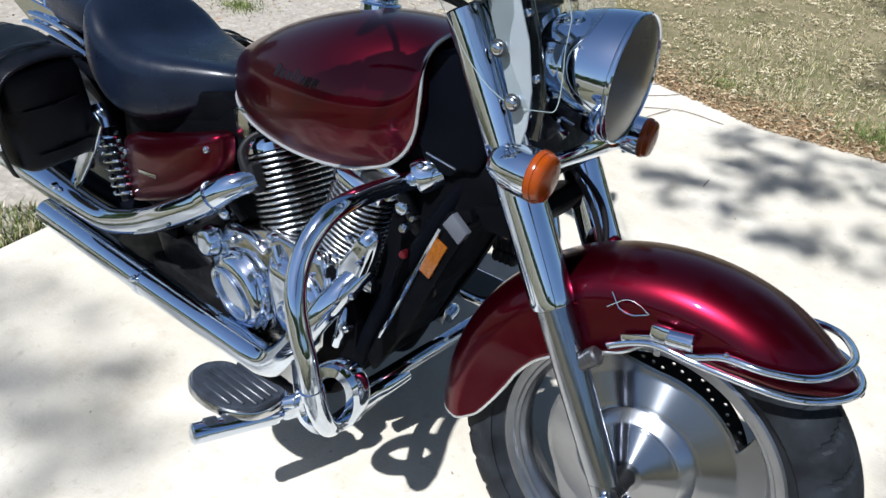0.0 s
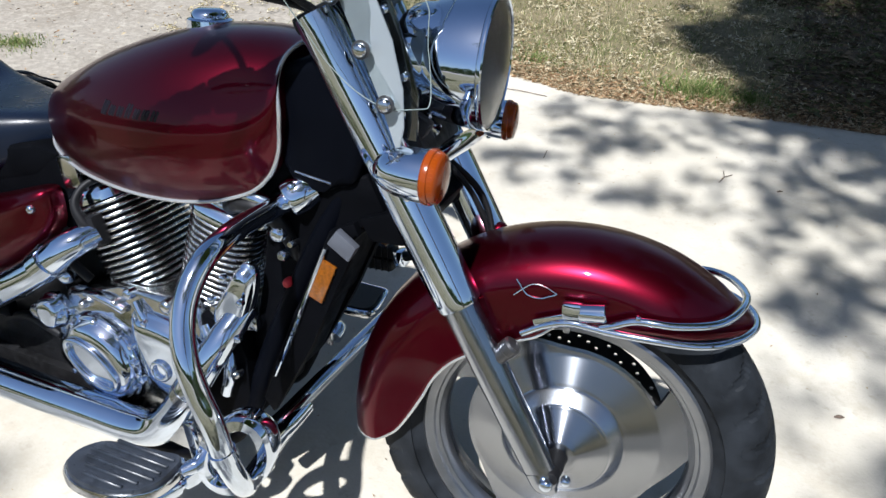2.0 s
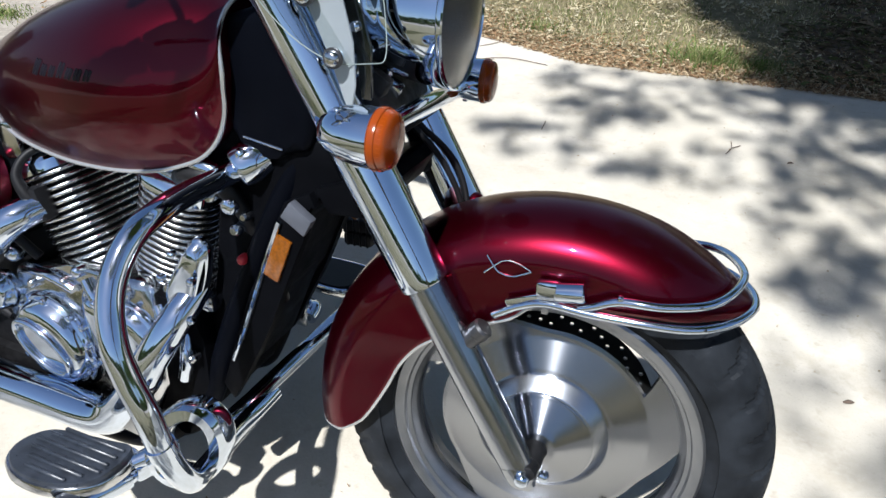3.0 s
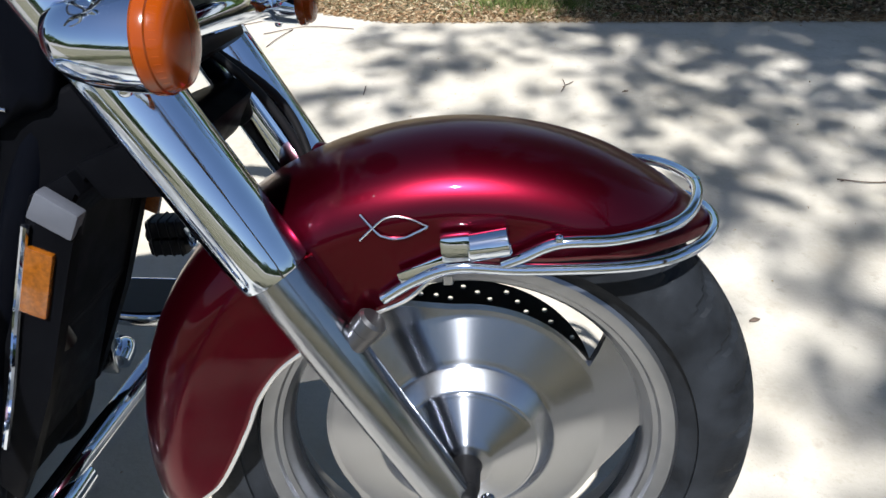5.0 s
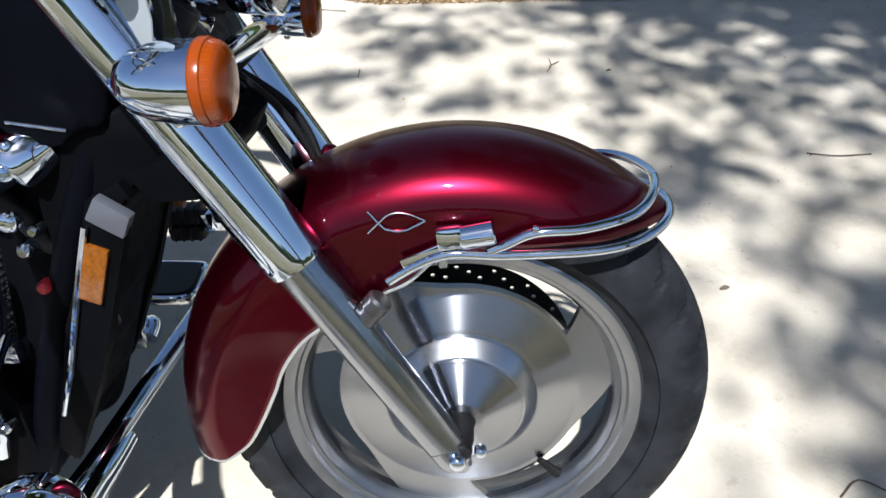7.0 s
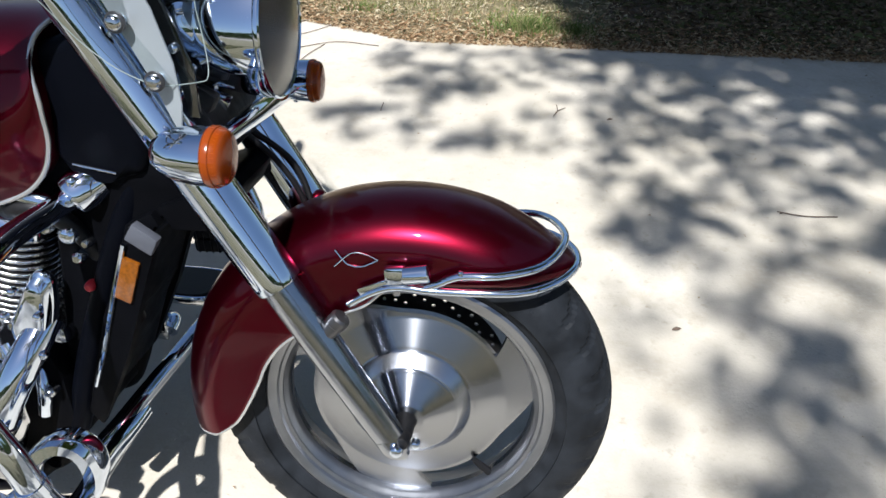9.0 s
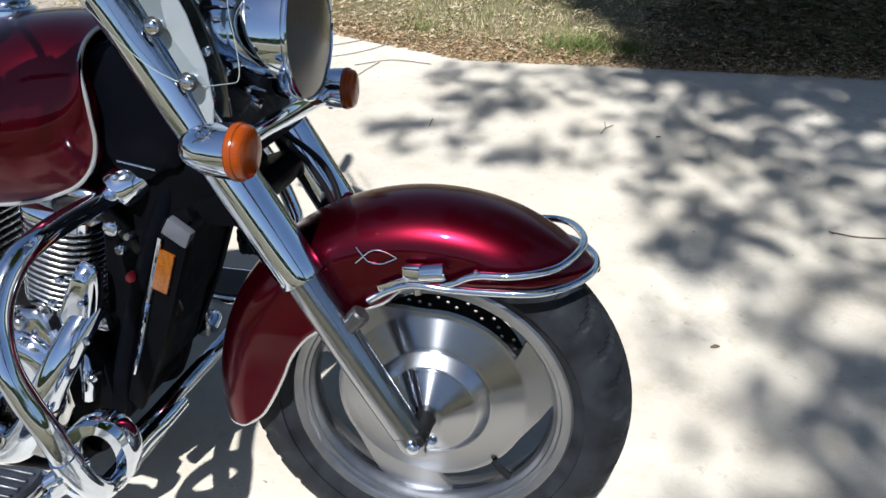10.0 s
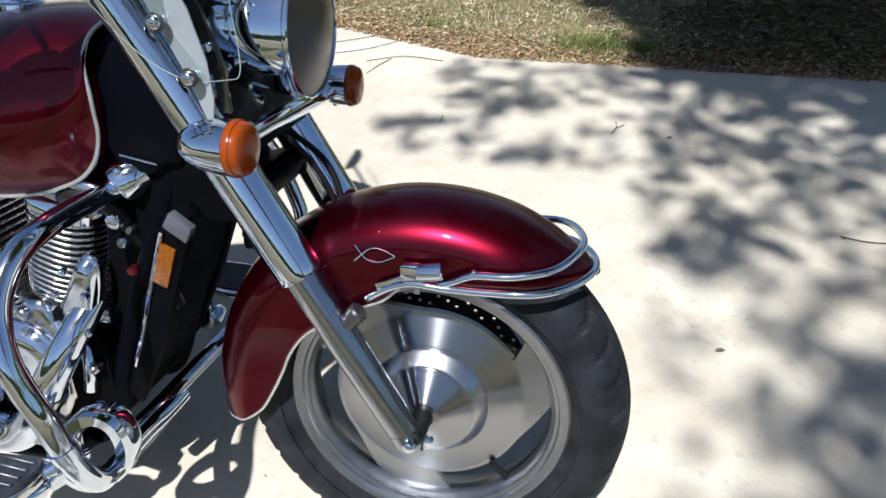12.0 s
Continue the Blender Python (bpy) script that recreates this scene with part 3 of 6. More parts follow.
part("reflector", revolve([(0.0914, -0.003), (0.07, -0.03), (0.05, -0.06), (0.028, -0.08), (0.018, -0.082), (0.018, -0.05), (0.0, -0.045)], 48, axis="x"), mat("smoked_reflector", (0.11, 0.108, 0.105), 0.42, 0.7, vary=0.1, scale=30), headlamp, HEAD)
part("screw", bolt((-0.08, -0.040, -0.078), 0.006, 0.004, axis="z", sign=-1), CHROME, headlamp, HEAD)
for s in (-1, 1):
    part("lamp_bracket", sweep([(-0.095, s * 0.070, -0.045), (-0.10, s * 0.092, -0.06), (-0.12, s * 0.10, -0.10)], [0.010, 0.012, 0.010], 12, 4), CHROME, headlamp, HEAD)

# lamp bar and turn signals
part("lamp_bar", sweep([(-0.228, -0.175, 0.462), (-0.222, -0.10, 0.466), (-0.218, 0, 0.464), (-0.222, 0.10, 0.456), (-0.228, 0.175, 0.448)], [0.012, 0.0125, 0.0135, 0.0125, 0.012], 18, 6), CHROME, bike, W, "chrome bar between the turn signals")
for s in (-1, 1):
    T = W @ Matrix.Translation((-0.197, s * 0.214, 0.475 if s < 0 else 0.457)) @ pose(0, 0, 0, 0, 0, s * 3)
    body = revolve([(0.0, -0.076), (0.010, -0.0745), (0.019, -0.069), (0.026, -0.058), (0.031, -0.042), (0.0338, -0.020), (0.0345, -0.004), (0.032, -0.003), (0.0, -0.003)], 48, axis="x")
    sig = part("turn_signal", body, CHROME, bike, T, "bullet-shaped chrome turn signal")
    part("lens", revolve([(0.0, 0.0185), (0.010, 0.0182), (0.020, 0.0172), (0.0270, 0.0156), (0.0300, 0.0142), (0.0316, 0.0120), (0.0328, 0.0070), (0.0333, 0.0058), (0.0348, 0.0052), (0.0354, 0.0030), (0.0354, -0.0020), (0.0335, -0.004), (0.0, -0.003)], 48, axis="x"), AMBER, sig, T, "ribbed amber plastic lens")
    for k in range(40):
        an = 2 * math.pi * k / 40
        part("lens_rib", sweep([(0.0075, 0.0326 * math.cos(an), 0.0326 * math.sin(an)), (0.0118, 0.0317 * math.cos(an), 0.0317 * math.sin(an))], 0.00022, 5, 1), AMBER_RIB, sig, T)
    part("stalk", sweep([(-0.036, -s * 0.026, -0.004), (-0.033, -s * 0.055, -0.003), (-0.030, -s * 0.085, -0.002)], [0.0135, 0.0105, 0.0115], 18, 4), CHROME, sig, T)
    part("screw", bolt((-0.03, s * 0.0, -0.033), 0.005, 0.004, axis="z", sign=-1), CHROME, sig, T)

# windshield with its side plates
for s in (-1, 1):
    outline = [(-0.268, 0.470), (-0.262, 0.51), (-0.266, 0.56), (-0.284, 0.62), (-0.314, 0.68), (-0.355, 0.75), (-0.390, 0.83), (-0.422, 0.83), (-0.398, 0.76), (-0.362, 0.67), (-0.326, 0.60), (-0.296, 0.54), (-0.276, 0.49)]
    if s > 0:
        outline = [(x, z) for x, z in outline if z < 0.66]
    plate = part("windshield_bracket", slab(outline, s * 0.137, s * 0.140, 0.001, 1), mat("grey_bracket_metal", (0.35, 0.385, 0.405), 0.35, 0.5, vary=0.08), bike, W, "pale grey metal windshield bracket")
    for x, z in ((-0.320, 0.606), (-0.284, 0.541), (-0.363, 0.668)):
        part("screw", bolt((x, s * 0.158, z), 0.0095, 0.006, sign=s), OLD_CHROME, plate, W)
        part("washer", revolve([(0.0085, s * 0.002), (0.0120, s * 0.002), (0.0125, 0.0), (0.0120, -s * 0.002)], 20), LUG_GREY, plate, W @ Matrix.Translation((x, s * 0.155, z)))
        part("spacer", sweep([(x, s * 0.139, z), (x, s * 0.155, z)], 0.007, 12, 1), CHROME, plate, W)
    if s > 0:
        continue
    strip_ol = [(-0.372, 0.758), (-0.334, 0.706), (-0.305, 0.644), (-0.280, 0.585), (-0.268, 0.545), (-0.262, 0.490), (-0.248, 0.490), (-0.250, 0.550), (-0.263, 0.590), (-0.288, 0.650), (-0.318, 0.712), (-0.358, 0.764)]
    part("bracket_strip", slab(strip_ol, s * 0.118, s * 0.124, 0.0012, 1), DARK_CHROME, plate, W, "dark polished strip behind the bracket")
    for x, z in ((-0.356, 0.741), (-0.302, 0.655), (-0.270, 0.574)):
        part("strip_bolt", bolt((x, s * 0.126, z), 0.0065, 0.005, sign=s), CHROME, plate, W)


def shield_point(u, v):
    """u from -1 to 1 across the screen, v from 0 (foot) to 1 (top); the foot is notched round the headlamp."""
    q = min(1.0, max(0.0, (0.70 - abs(u)) / 0.42))
    corner = max(0.0, abs(u) - 0.88) / 0.12
    foot = 0.534 + 0.172 * math.sin(math.pi / 2 * q) ** 1.9 + 0.055 * (1 - math.sqrt(max(0.0, 1 - corner * corner)))
    z = foot + (0.98 - foot) * v
    x = float(np.interp(z, [0.534, 0.608, 0.700, 0.775, 0.98], [-0.295, -0.362, -0.430, -0.462, -0.575]))
    y = u * (0.166 + 0.106 * min(1.0, max(0.0, (z - 0.60) / 0.22)))
    return Vector((x - 0.018 * corner * max(0.0, 1 - v * 4) + float(np.interp(z, [0.534, 0.654, 0.74, 0.86], [0.105, 0.175, 0.168, 0.115])) * (1 - u * u), y, z))


bm = bmesh.new()
us2 = np.linspace(-1, 1, 81)
rings(bm, [[shield_point(u, v) for u in us2] for v in np.linspace(0, 1, 16)], closed_loop=False, cap=False)
shield = part("windshield", bm, GLASS, bike, W, "clear acrylic windshield", angle=80)
rim_pts = [shield_point(-1, v) for v in np.linspace(1, 0, 14)] + [shield_point(u, 0) for u in np.linspace(-0.985, 0.985, 80)] + [shield_point(1, v) for v in np.linspace(0, 1, 14)]
part("polished_edge", sweep(rim_pts, 0.0007, 6, 2), mat("acrylic_edge", (0.20, 0.24, 0.23), 0.3, vary=0.05), shield, W, "bright polished edge of the screen")

# triple clamps, steering head cover, cables
part("lower_yoke", rbox(0.07, 0.20, 0.026, 0.010, (-0.268, 0, 0.425), (0, -RAKE, 0)), BLACK, bike, W)
part("upper_yoke", rbox(0.11, 0.19, 0.028, 0.010, (-0.40, 0, 0.640), (0, -RAKE, 0)), DARK, bike, W)
part("fork_shroud", rbox(0.03, 0.17, 0.12, 0.012, (-0.285, 0, 0.505), (0, -RAKE, 0)), DARK, bike, W, "dark wiring cover behind the headlamp")
for k, (y, z) in enumerate(((-0.07, 0.50), (-0.03, 0.485), (0.045, 0.50), (-0.055, 0.54), (0.02, 0.53))):
    part("connector", rbox(0.03, 0.022, 0.026, 0.006, (-0.262, y, z), (20 * k, 30, 15 * k)), (DARK, CHROME, DARK, CHROME, OLD_CHROME)[k], bike, W)
for s in (-1, 1):
    riser = part("bar_riser", sweep([(-0.398, s * 0.050, 0.640), (-0.405, s * 0.050, 0.672), (-0.412, s * 0.050, 0.700), (-0.418, s * 0.050, 0.730), (-0.420, s * 0.050, 0.742)], [0.020, 0.0175, 0.0175, 0.022, 0.012], 20, 4), CHROME, bike, W, "polished handlebar riser")
    part("riser_cap", rbox(0.046, 0.034, 0.022, 0.007, (-0.418, s * 0.050, 0.736), (0, -20, 0)), CHROME, riser, W)
    for dx in (-0.014, 0.014):
        part("cap_bolt", bolt((-0.418 + dx, s * 0.050, 0.748), 0.005, 0.005, axis="z", sign=1), OLD_CHROME, riser, W)
for s in (-1, 1):
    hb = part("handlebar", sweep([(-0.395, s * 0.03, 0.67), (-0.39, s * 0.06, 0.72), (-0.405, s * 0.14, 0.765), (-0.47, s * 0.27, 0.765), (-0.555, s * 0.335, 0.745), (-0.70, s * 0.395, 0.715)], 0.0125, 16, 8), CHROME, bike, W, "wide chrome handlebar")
    g0, g1 = Vector((-0.585, s * 0.348, 0.739)), Vector((-0.715, s * 0.402, 0.712))
    part("grip", sweep([g0 + (g1 - g0) * k for k in np.linspace(0, 1, 15)], [0.0195 if k % 2 else 0.0165 for k in range(15)], 18, 3), HOSE, hb, W, "black rubber grip with chrome bands")
    for k in (0.0, 0.28, 0.52, 0.76, 1.0):
        c = g0 + (g1 - g0) * k
        d = (g1 - g0).normalized() * 0.004
        part("grip_band", sweep([c - d, c + d], 0.0205, 18, 1), CHROME, hb, W)
    part("switch_box", sweep([(-0.515, s * 0.315, 0.752), (-0.54, s * 0.328, 0.748), (-0.575, s * 0.344, 0.741)], [0.024, 0.029, 0.023], 16, 4), DARK_CHROME, hb, W, "grey metal switch housing")
    part("lever_perch", rbox(0.034, 0.030, 0.030, 0.008, (-0.512, s * 0.326, 0.738), (0, 10, s * 30)), DARK_CHROME, hb, W)
    part("lever", sweep([(-0.518, s * 0.322, 0.738), (-0.532, s * 0.366, 0.724), (-0.562, s * 0.402, 0.708), (-0.602, s * 0.424, 0.694), (-0.622, s * 0.430, 0.688), (-0.632, s * 0.4325, 0.685), (-0.640, s * 0.434, 0.683)], [0.011, 0.0085, 0.0068, 0.0058, 0.0075, 0.0115, 0.006], 14, 6), OLD_CHROME, hb, W, "polished hand lever")
    # round-backed mirror on a bent stem above each grip
    stem = part("mirror_stem", sweep([(-0.530, s * 0.318, 0.752), (-0.545, s * 0.325, 0.80), (-0.585, s * 0.335, 0.86), (-0.612, s * 0.345, 0.895)], [0.007, 0.0055, 0.005, 0.006], 12, 6), CHROME, hb, W, "slim chrome mirror stem")
    shell = bmesh.new()
    rings(shell, [[(-0.624 + dx, s * (0.352 + 0.068 * k * math.cos(a) * (1 + 0.25 * math.cos(a))), 0.926 + 0.042 * k * math.sin(a)) for a in (2 * math.pi * j / 32 for j in range(32))] for dx, k in ((-0.014, 0.94), (-0.012, 1.0), (0.0, 0.98), (0.012, 0.80), (0.020, 0.45), (0.022, 0.10))])
    part("mirror", shell, CHROME, hb, W, "chrome-backed oval mirror", angle=60)
pod = part("instrument_pod", revolve([(0.0, 0.030), (0.016, 0.028), (0.028, 0.019), (0.034, 0.004), (0.036, -0.014), (0.0365, -0.030), (0.034, -0.034), (0.0, -0.034)], 40, axis="x"), CHROME, bike, W @ Matrix.Translation((-0.366, 0, 0.745)) @ pose(0, 0, 0, 0, 18, 0), "round chrome instrument pod between the risers")
CABLES = (
    [(-0.522, -0.305, 0.735), (-0.500, -0.275, 0.698), (-0.455, -0.20, 0.666), (-0.408, -0.125, 0.645), (-0.345, -0.04, 0.600)],
    [(-0.50, -0.29, 0.755), (-0.46, -0.25, 0.73), (-0.42, -0.17, 0.67), (-0.38, -0.10, 0.625), (-0.33, -0.06, 0.56)],
    [(-0.50, -0.29, 0.765), (-0.45, -0.22, 0.76), (-0.40, -0.14, 0.72), (-0.35, -0.09, 0.66), (-0.30, -0.05, 0.57)],
    [(-0.51, -0.30, 0.760), (-0.42, -0.22, 0.745), (-0.36, -0.13, 0.69), (-0.315, -0.06, 0.62)],
)
for c in CABLES:
    part("cable", sweep(c, 0.0055, 10, 8), HOSE, bike, W, "black control cable")
part("brake_hose", sweep([(-0.28, 0.05, 0.44), (-0.20, 0.085, 0.36), (-0.17, 0.07, 0.27), (-0.205, 0.04, 0.22)], 0.0050, 10, 8), HOSE, bike, W, "black brake hose")
part("brake_hose", sweep([(-0.27, 0.01, 0.45), (-0.205, 0.03, 0.38), (-0.17, 0.04, 0.30), (-0.20, 0.045, 0.24)], 0.0046, 10, 8), HOSE, bike, W, "black brake hose")

# fuel tank
TANK = [  # x, top, foot, half width, seam half width
    (-0.985, 0.432, 0.384, 0.030, 0.026), (-0.968, 0.455, 0.369, 0.062, 0.056), (-0.935, 0.477, 0.357, 0.092, 0.084), (-0.88, 0.506, 0.343, 0.122, 0.106), (-0.82, 0.536, 0.333, 0.142, 0.118),
    (-0.74, 0.566, 0.326, 0.158, 0.124), (-0.66, 0.588, 0.328, 0.166, 0.124), (-0.60, 0.597, 0.336, 0.164, 0.119), (-0.55, 0.600, 0.350, 0.156, 0.113), (-0.51, 0.600, 0.369, 0.144, 0.108),
    (-0.482, 0.599, 0.399, 0.134, 0.104), (-0.464, 0.598, 0.440, 0.126, 0.107), (-0.457, 0.597, 0.480, 0.121, 0.114)]


def tank_section(x, hi, lo, w, ws):
    zm = lo + 0.40 * (hi - lo)
    half = []
    for k in range(15):
        a = radians(90 - 6 * k * 90 / 84)
        half.append((w * math.cos(a) ** 0.86 if k else 0.0, zm + (hi - zm) * max(0.0, math.sin(a)) ** 0.92))
    for k in range(1, 7):
        t = k / 6
        half.append((w - (w - ws) * t ** 1.8, zm - (zm - lo) * t))
    half.append((ws * 0.6, lo + 0.006))
    ring = [Vector((x, -y, z)) for y, z in half] + [Vector((x, y, z)) for y, z in reversed(half[1:])]
    return ring


dense = spline(TANK, 4)
bm = bmesh.new()
rings(bm, [tank_section(*row) for row in dense])
tank = part("fuel_tank", bm, PAINT, bike, B, "teardrop fuel tank in dark candy red", angle=50)
seam = [(x, -ws - 0.002, lo) for x, hi, lo, w, ws in TANK]
front_curve = [(-0.455, -0.118, 0.50), (-0.460, -0.112, 0.545), (-0.456, -0.093, 0.578), (-0.438, -0.068, 0.597), (-0.415, -0.046, 0.602)]
for s in (-1, 1):
    part("seam_piping", sweep([(x, -s * y, z) for x, y, z in seam + front_curve], 0.0034, 10, 5), BEAD, tank, B, "pale piping along the tank seam")
bm = revolve([(0.0, 0.021), (0.016, 0.021), (0.024, 0.0185), (0.029, 0.013), (0.030, 0.007), (0.036, 0.004), (0.037, -0.014)], 40, axis="z")
part("fuel_cap", bm, CHROME, tank, B @ Matrix.Translation((-0.655, 0, 0.592)), "domed chrome fuel cap")
# unreadable badge on the tank's side, as bars
def tank_side(x, z, lift):
    rows_ = np.array(TANK)
    hi, lo, w, ws = (np.interp(x, rows_[:, 0], rows_[:, k]) for k in range(1, 5))
    zm = lo + 0.40 * (hi - lo)
    f = max(0.0, min(1.0, (z - zm) / (hi - zm)))
    a = math.asin(f ** (1 / 0.92))
    return Vector((x, -(w * math.cos(a) ** 0.86 + lift), z))


BADGE = mat("badge_metal", (0.012, 0.010, 0.018), 0.4, 0.5)
for k in range(7):
    x0, z0 = -0.752 + 0.0175 * k, 0.462 + 0.0012 * k
    h = 0.021 if k in (0, 3) else 0.015
    for dx in (0.0, 0.0065):
        pts = [tank_side(x0 + dx, z0, -0.0008), tank_side(x0 + dx + h * 0.22, z0 + h / 2, -0.0008), tank_side(x0 + dx + h * 0.45, z0 + h, -0.0008)]
        part("badge_bar", sweep(pts, [0.0030, 0.0032, 0.0030], 6, 3), BADGE, tank, B, "raised badge bar")

# neck covers and frame
neck_outline = [(-0.470, 0.565), (-0.400, 0.588), (-0.362, 0.560), (-0.318, 0.475), (-0.345, 0.400), (-0.395, 0.385), (-0.440, 0.365), (-0.470, 0.420)]
part("neck_cover", slab(neck_outline, -0.098, 0.098, 0.022, 4), BLACK, bike, B, "black plastic steering head cover")
part("cover_line", sweep([(-0.442, -0.100, 0.410), (-0.41, -0.1005, 0.406), (-0.381, -0.100, 0.402)], 0.0021, 8, 3), OLD_CHROME, bike, B, "short bright trim strip")
for s in (-1, 1):
    part("frame_tube", sweep([(-0.33, s * 0.05, 0.47), (-0.41, s * 0.075, 0.30), (-0.50, s * 0.09, 0.08), (-0.555, s * 0.10, -0.08), (-0.62, s * 0.11, -0.155), (-0.80, s * 0.12, -0.165), (-1.15, s * 0.12, -0.155)], 0.019, 16, 8), BLACK, bike, B, "black steel frame tube")
part("backbone", sweep([(-0.36, 0, 0.48), (-0.6, 0, 0.40), (-0.9, 0, 0.33), (-1.1, 0, 0.25), (-1.45, 0, 0.26)], 0.030, 14, 6), BLACK, bike, B)

# radiator
rad_body = slab([(-0.388, 0.322), (-0.345, 0.345), (-0.335, 0.325), (-0.384, 0.275), (-0.436, 0.140), (-0.476, 0.07), (-0.526, -0.035), (-0.545, -0.04), (-0.522, 0.01), (-0.468, 0.11), (-0.435, 0.20)], -0.098, 0.098, 0.005, 2)
radiator = part("radiator", rad_body, PLASTIC, bike, B, "black plastic radiator housing")
for s in (-1, 1):
    back = 0.0 if s < 0 else -0.030      # the far shell sits further back
    bm = slab([(x + back, z) for x, z in ((-0.381, 0.306), (-0.362, 0.332), (-0.331, 0.311), (-0.343, 0.286), (-0.354, 0.260), (-0.412, 0.113), (-0.468, -0.004), (-0.490, -0.047), (-0.510, -0.02), (-0.487, 0.04), (-0.442, 0.172))], s * 0.099, s * 0.116, 0.005, 2)
    part("side_panel", bm, PLASTIC, radiator, B, "dull black side panel")
    # The upward facet gets a lighter colour that paints in its sky reflection.
    part("top_facet", slab([(-0.379, 0.312), (-0.363, 0.337), (-0.329, 0.314), (-0.342, 0.289)], s * 0.104, s * 0.120, 0.003, 2), LIT_PLASTIC, radiator, B, "shoulder of the housing, coloured grey for its sky reflection")
    part("reflector", rbox(0.027, 0.008, 0.074, 0.003, (-0.387, s * 0.118, 0.245), (0, 20.5, 0)), REFLECTOR, radiator, B, "amber side reflector")
    part("bright_strip", sweep([(-0.380, s * 0.120, 0.304), (-0.413, s * 0.120, 0.218), (-0.447, s * 0.119, 0.124), (-0.482, s * 0.117, 0.038)], 0.0036, 8, 5), CHROME, radiator, B, "thin bright strip along the radiator")
for k in range(16):
    z = 0.305 - 0.021 * k
    x = float(np.interp(z, [-0.05, 0.0, 0.14, 0.275, 0.33], [-0.534, -0.512, -0.437, -0.385, -0.341]))
    part("grille_slat", rbox(0.012, 0.184, 0.005, 0.0015, (x - 0.0055, 0, z), (0, 20, 0), seg=1), PLASTIC, radiator, B)
part("tank_underside", slab([(-0.58, 0.42), (-0.44, 0.44), (-0.425, 0.36), (-0.47, 0.325), (-0.56, 0.335)], -0.075, 0.075, 0.006, 2), PLASTIC, bike, B, "black cover under the tank front")
part("inner_cover", slab([(-0.50, 0.36), (-0.40, 0.40), (-0.33, 0.42), (-0.30, 0.365), (-0.375, 0.305), (-0.435, 0.15), (-0.505, -0.03), (-0.56, 0.0), (-0.52, 0.2)], -0.084, 0.084, 0.006, 2), PLASTIC, bike, B, "black cover behind the radiator")
part("upper_shroud", slab([(-0.340, 0.352), (-0.250, 0.388), (-0.232, 0.372), (-0.262, 0.322), (-0.318, 0.318)], -0.095, 0.095, 0.008, 2), PLASTIC, radiator, B)

# engine
part("crankcase", slab([(-0.98, 0.02), (-0.93, 0.10), (-0.80, 0.13), (-0.64, 0.14), (-0.620, 0.08), (-0.620, -0.06), (-0.65, -0.14), (-0.90, -0.15), (-0.99, -0.08)], -0.125, 0.125, 0.02, 3), OLD_CHROME, bike, B, "polished engine crankcase")


def rounded(w, d, r, n=5):
    pts = []
    for cx, cy, a0 in ((w / 2 - r, d / 2 - r, 0), (-w / 2 + r, d / 2 - r, 90), (-w / 2 + r, -d / 2 + r, 180), (w / 2 - r, -d / 2 + r, 270)):
        for k in range(n + 1):
            a = radians(a0 + 90 * k / n)
            pts.append((cx + r * math.cos(a), cy + r * math.sin(a)))
    return pts


def fin_mesh(w, d, h, lip):
    me_bm = bmesh.new()
    loops_ = []
    for z, grow in ((-h / 2, -lip), (-h / 2 + lip * 0.5, 0), (h / 2 - lip * 0.5, 0), (h / 2, -lip)):
        loops_.append([(x, y, z) for x, y in rounded(w + 2 * grow, d + 2 * grow, 0.055)])
    rings(me_bm, loops_)
    for f in me_bm.faces:
        f.smooth = True
        f.material_index = 1 if len(f.verts) == 4 else 0
    me = bpy.data.meshes.new("fin")
    me_bm.to_mesh(me)
    me_bm.free()
    me.materials.append(FIN_BLACK)
    me.materials.append(FIN_EDGE)
    return me


def cylinder(base, tilt, fins, w, d, pitch, name):
    """An engine cylinder: a dark barrel, its fins, and a chrome head with rocker cover; tilt leans it ahead."""
    m = B @ Matrix.Translation(base) @ pose(0, 0, 0, 0, tilt, 0)
    core = bmesh.new()
    rings(core, [[(x, y, z) for x, y in rounded(w - 0.03, d - 0.03, 0.04)] for z in (-0.03, fins * pitch)])
    barrel = part("cylinder", core, DARK, bike, m, name)
    me = fin_mesh(w, d, pitch * 0.50, 0.0016)
    for k in range(fins):
        ob = new("fin", me)
        ob.parent = barrel
        ob.matrix_basis = m @ Matrix.Translation((0, 0, pitch * (k + 0.5))) @ Matrix.Diagonal((1 - 0.012 * max(0, 5 - k), 1 - 0.008 * max(0, 5 - k), 1, 1))
    z0 = fins * pitch
    head = bmesh.new()
    rings(head, [[(x, y, z) for x, y in rounded(w - i, d - i, 0.045)] for z, i in ((z0, 0.0), (z0 + 0.016, 0.0), (z0 + 0.030, 0.02), (z0 + 0.042, 0.06))])
    part("head_cover", head, CHROME, barrel, m, "polished chrome cylinder head cover")
    return barrel, m


rear_cyl, RC = cylinder((-0.795, -0.005, 0.100), -25, 15, 0.136, 0.20, 0.0122, "finned rear cylinder with bright machined fin edges")
front_cyl, FC = cylinder((-0.655, -0.005, 0.112), 16, 15, 0.138, 0.19, 0.0122, "finned front cylinder with bright machined fin edges")
part("plug_cap", sweep([(0.008, -0.112, 0.14), (0.004, -0.120, 0.160), (0.004, -0.118, 0.195), (0.026, -0.095, 0.218), (0.060, -0.06, 0.215)], [0.014, 0.011, 0.008, 0.0065, 0.0065], 12, 6), HOSE, rear_cyl, RC, "black spark plug cap and lead")
part("plug_boot", rbox(0.034, 0.030, 0.058, 0.009, (0.008, -0.108, 0.138), (0, 8, 0)), HOSE, rear_cyl, RC)
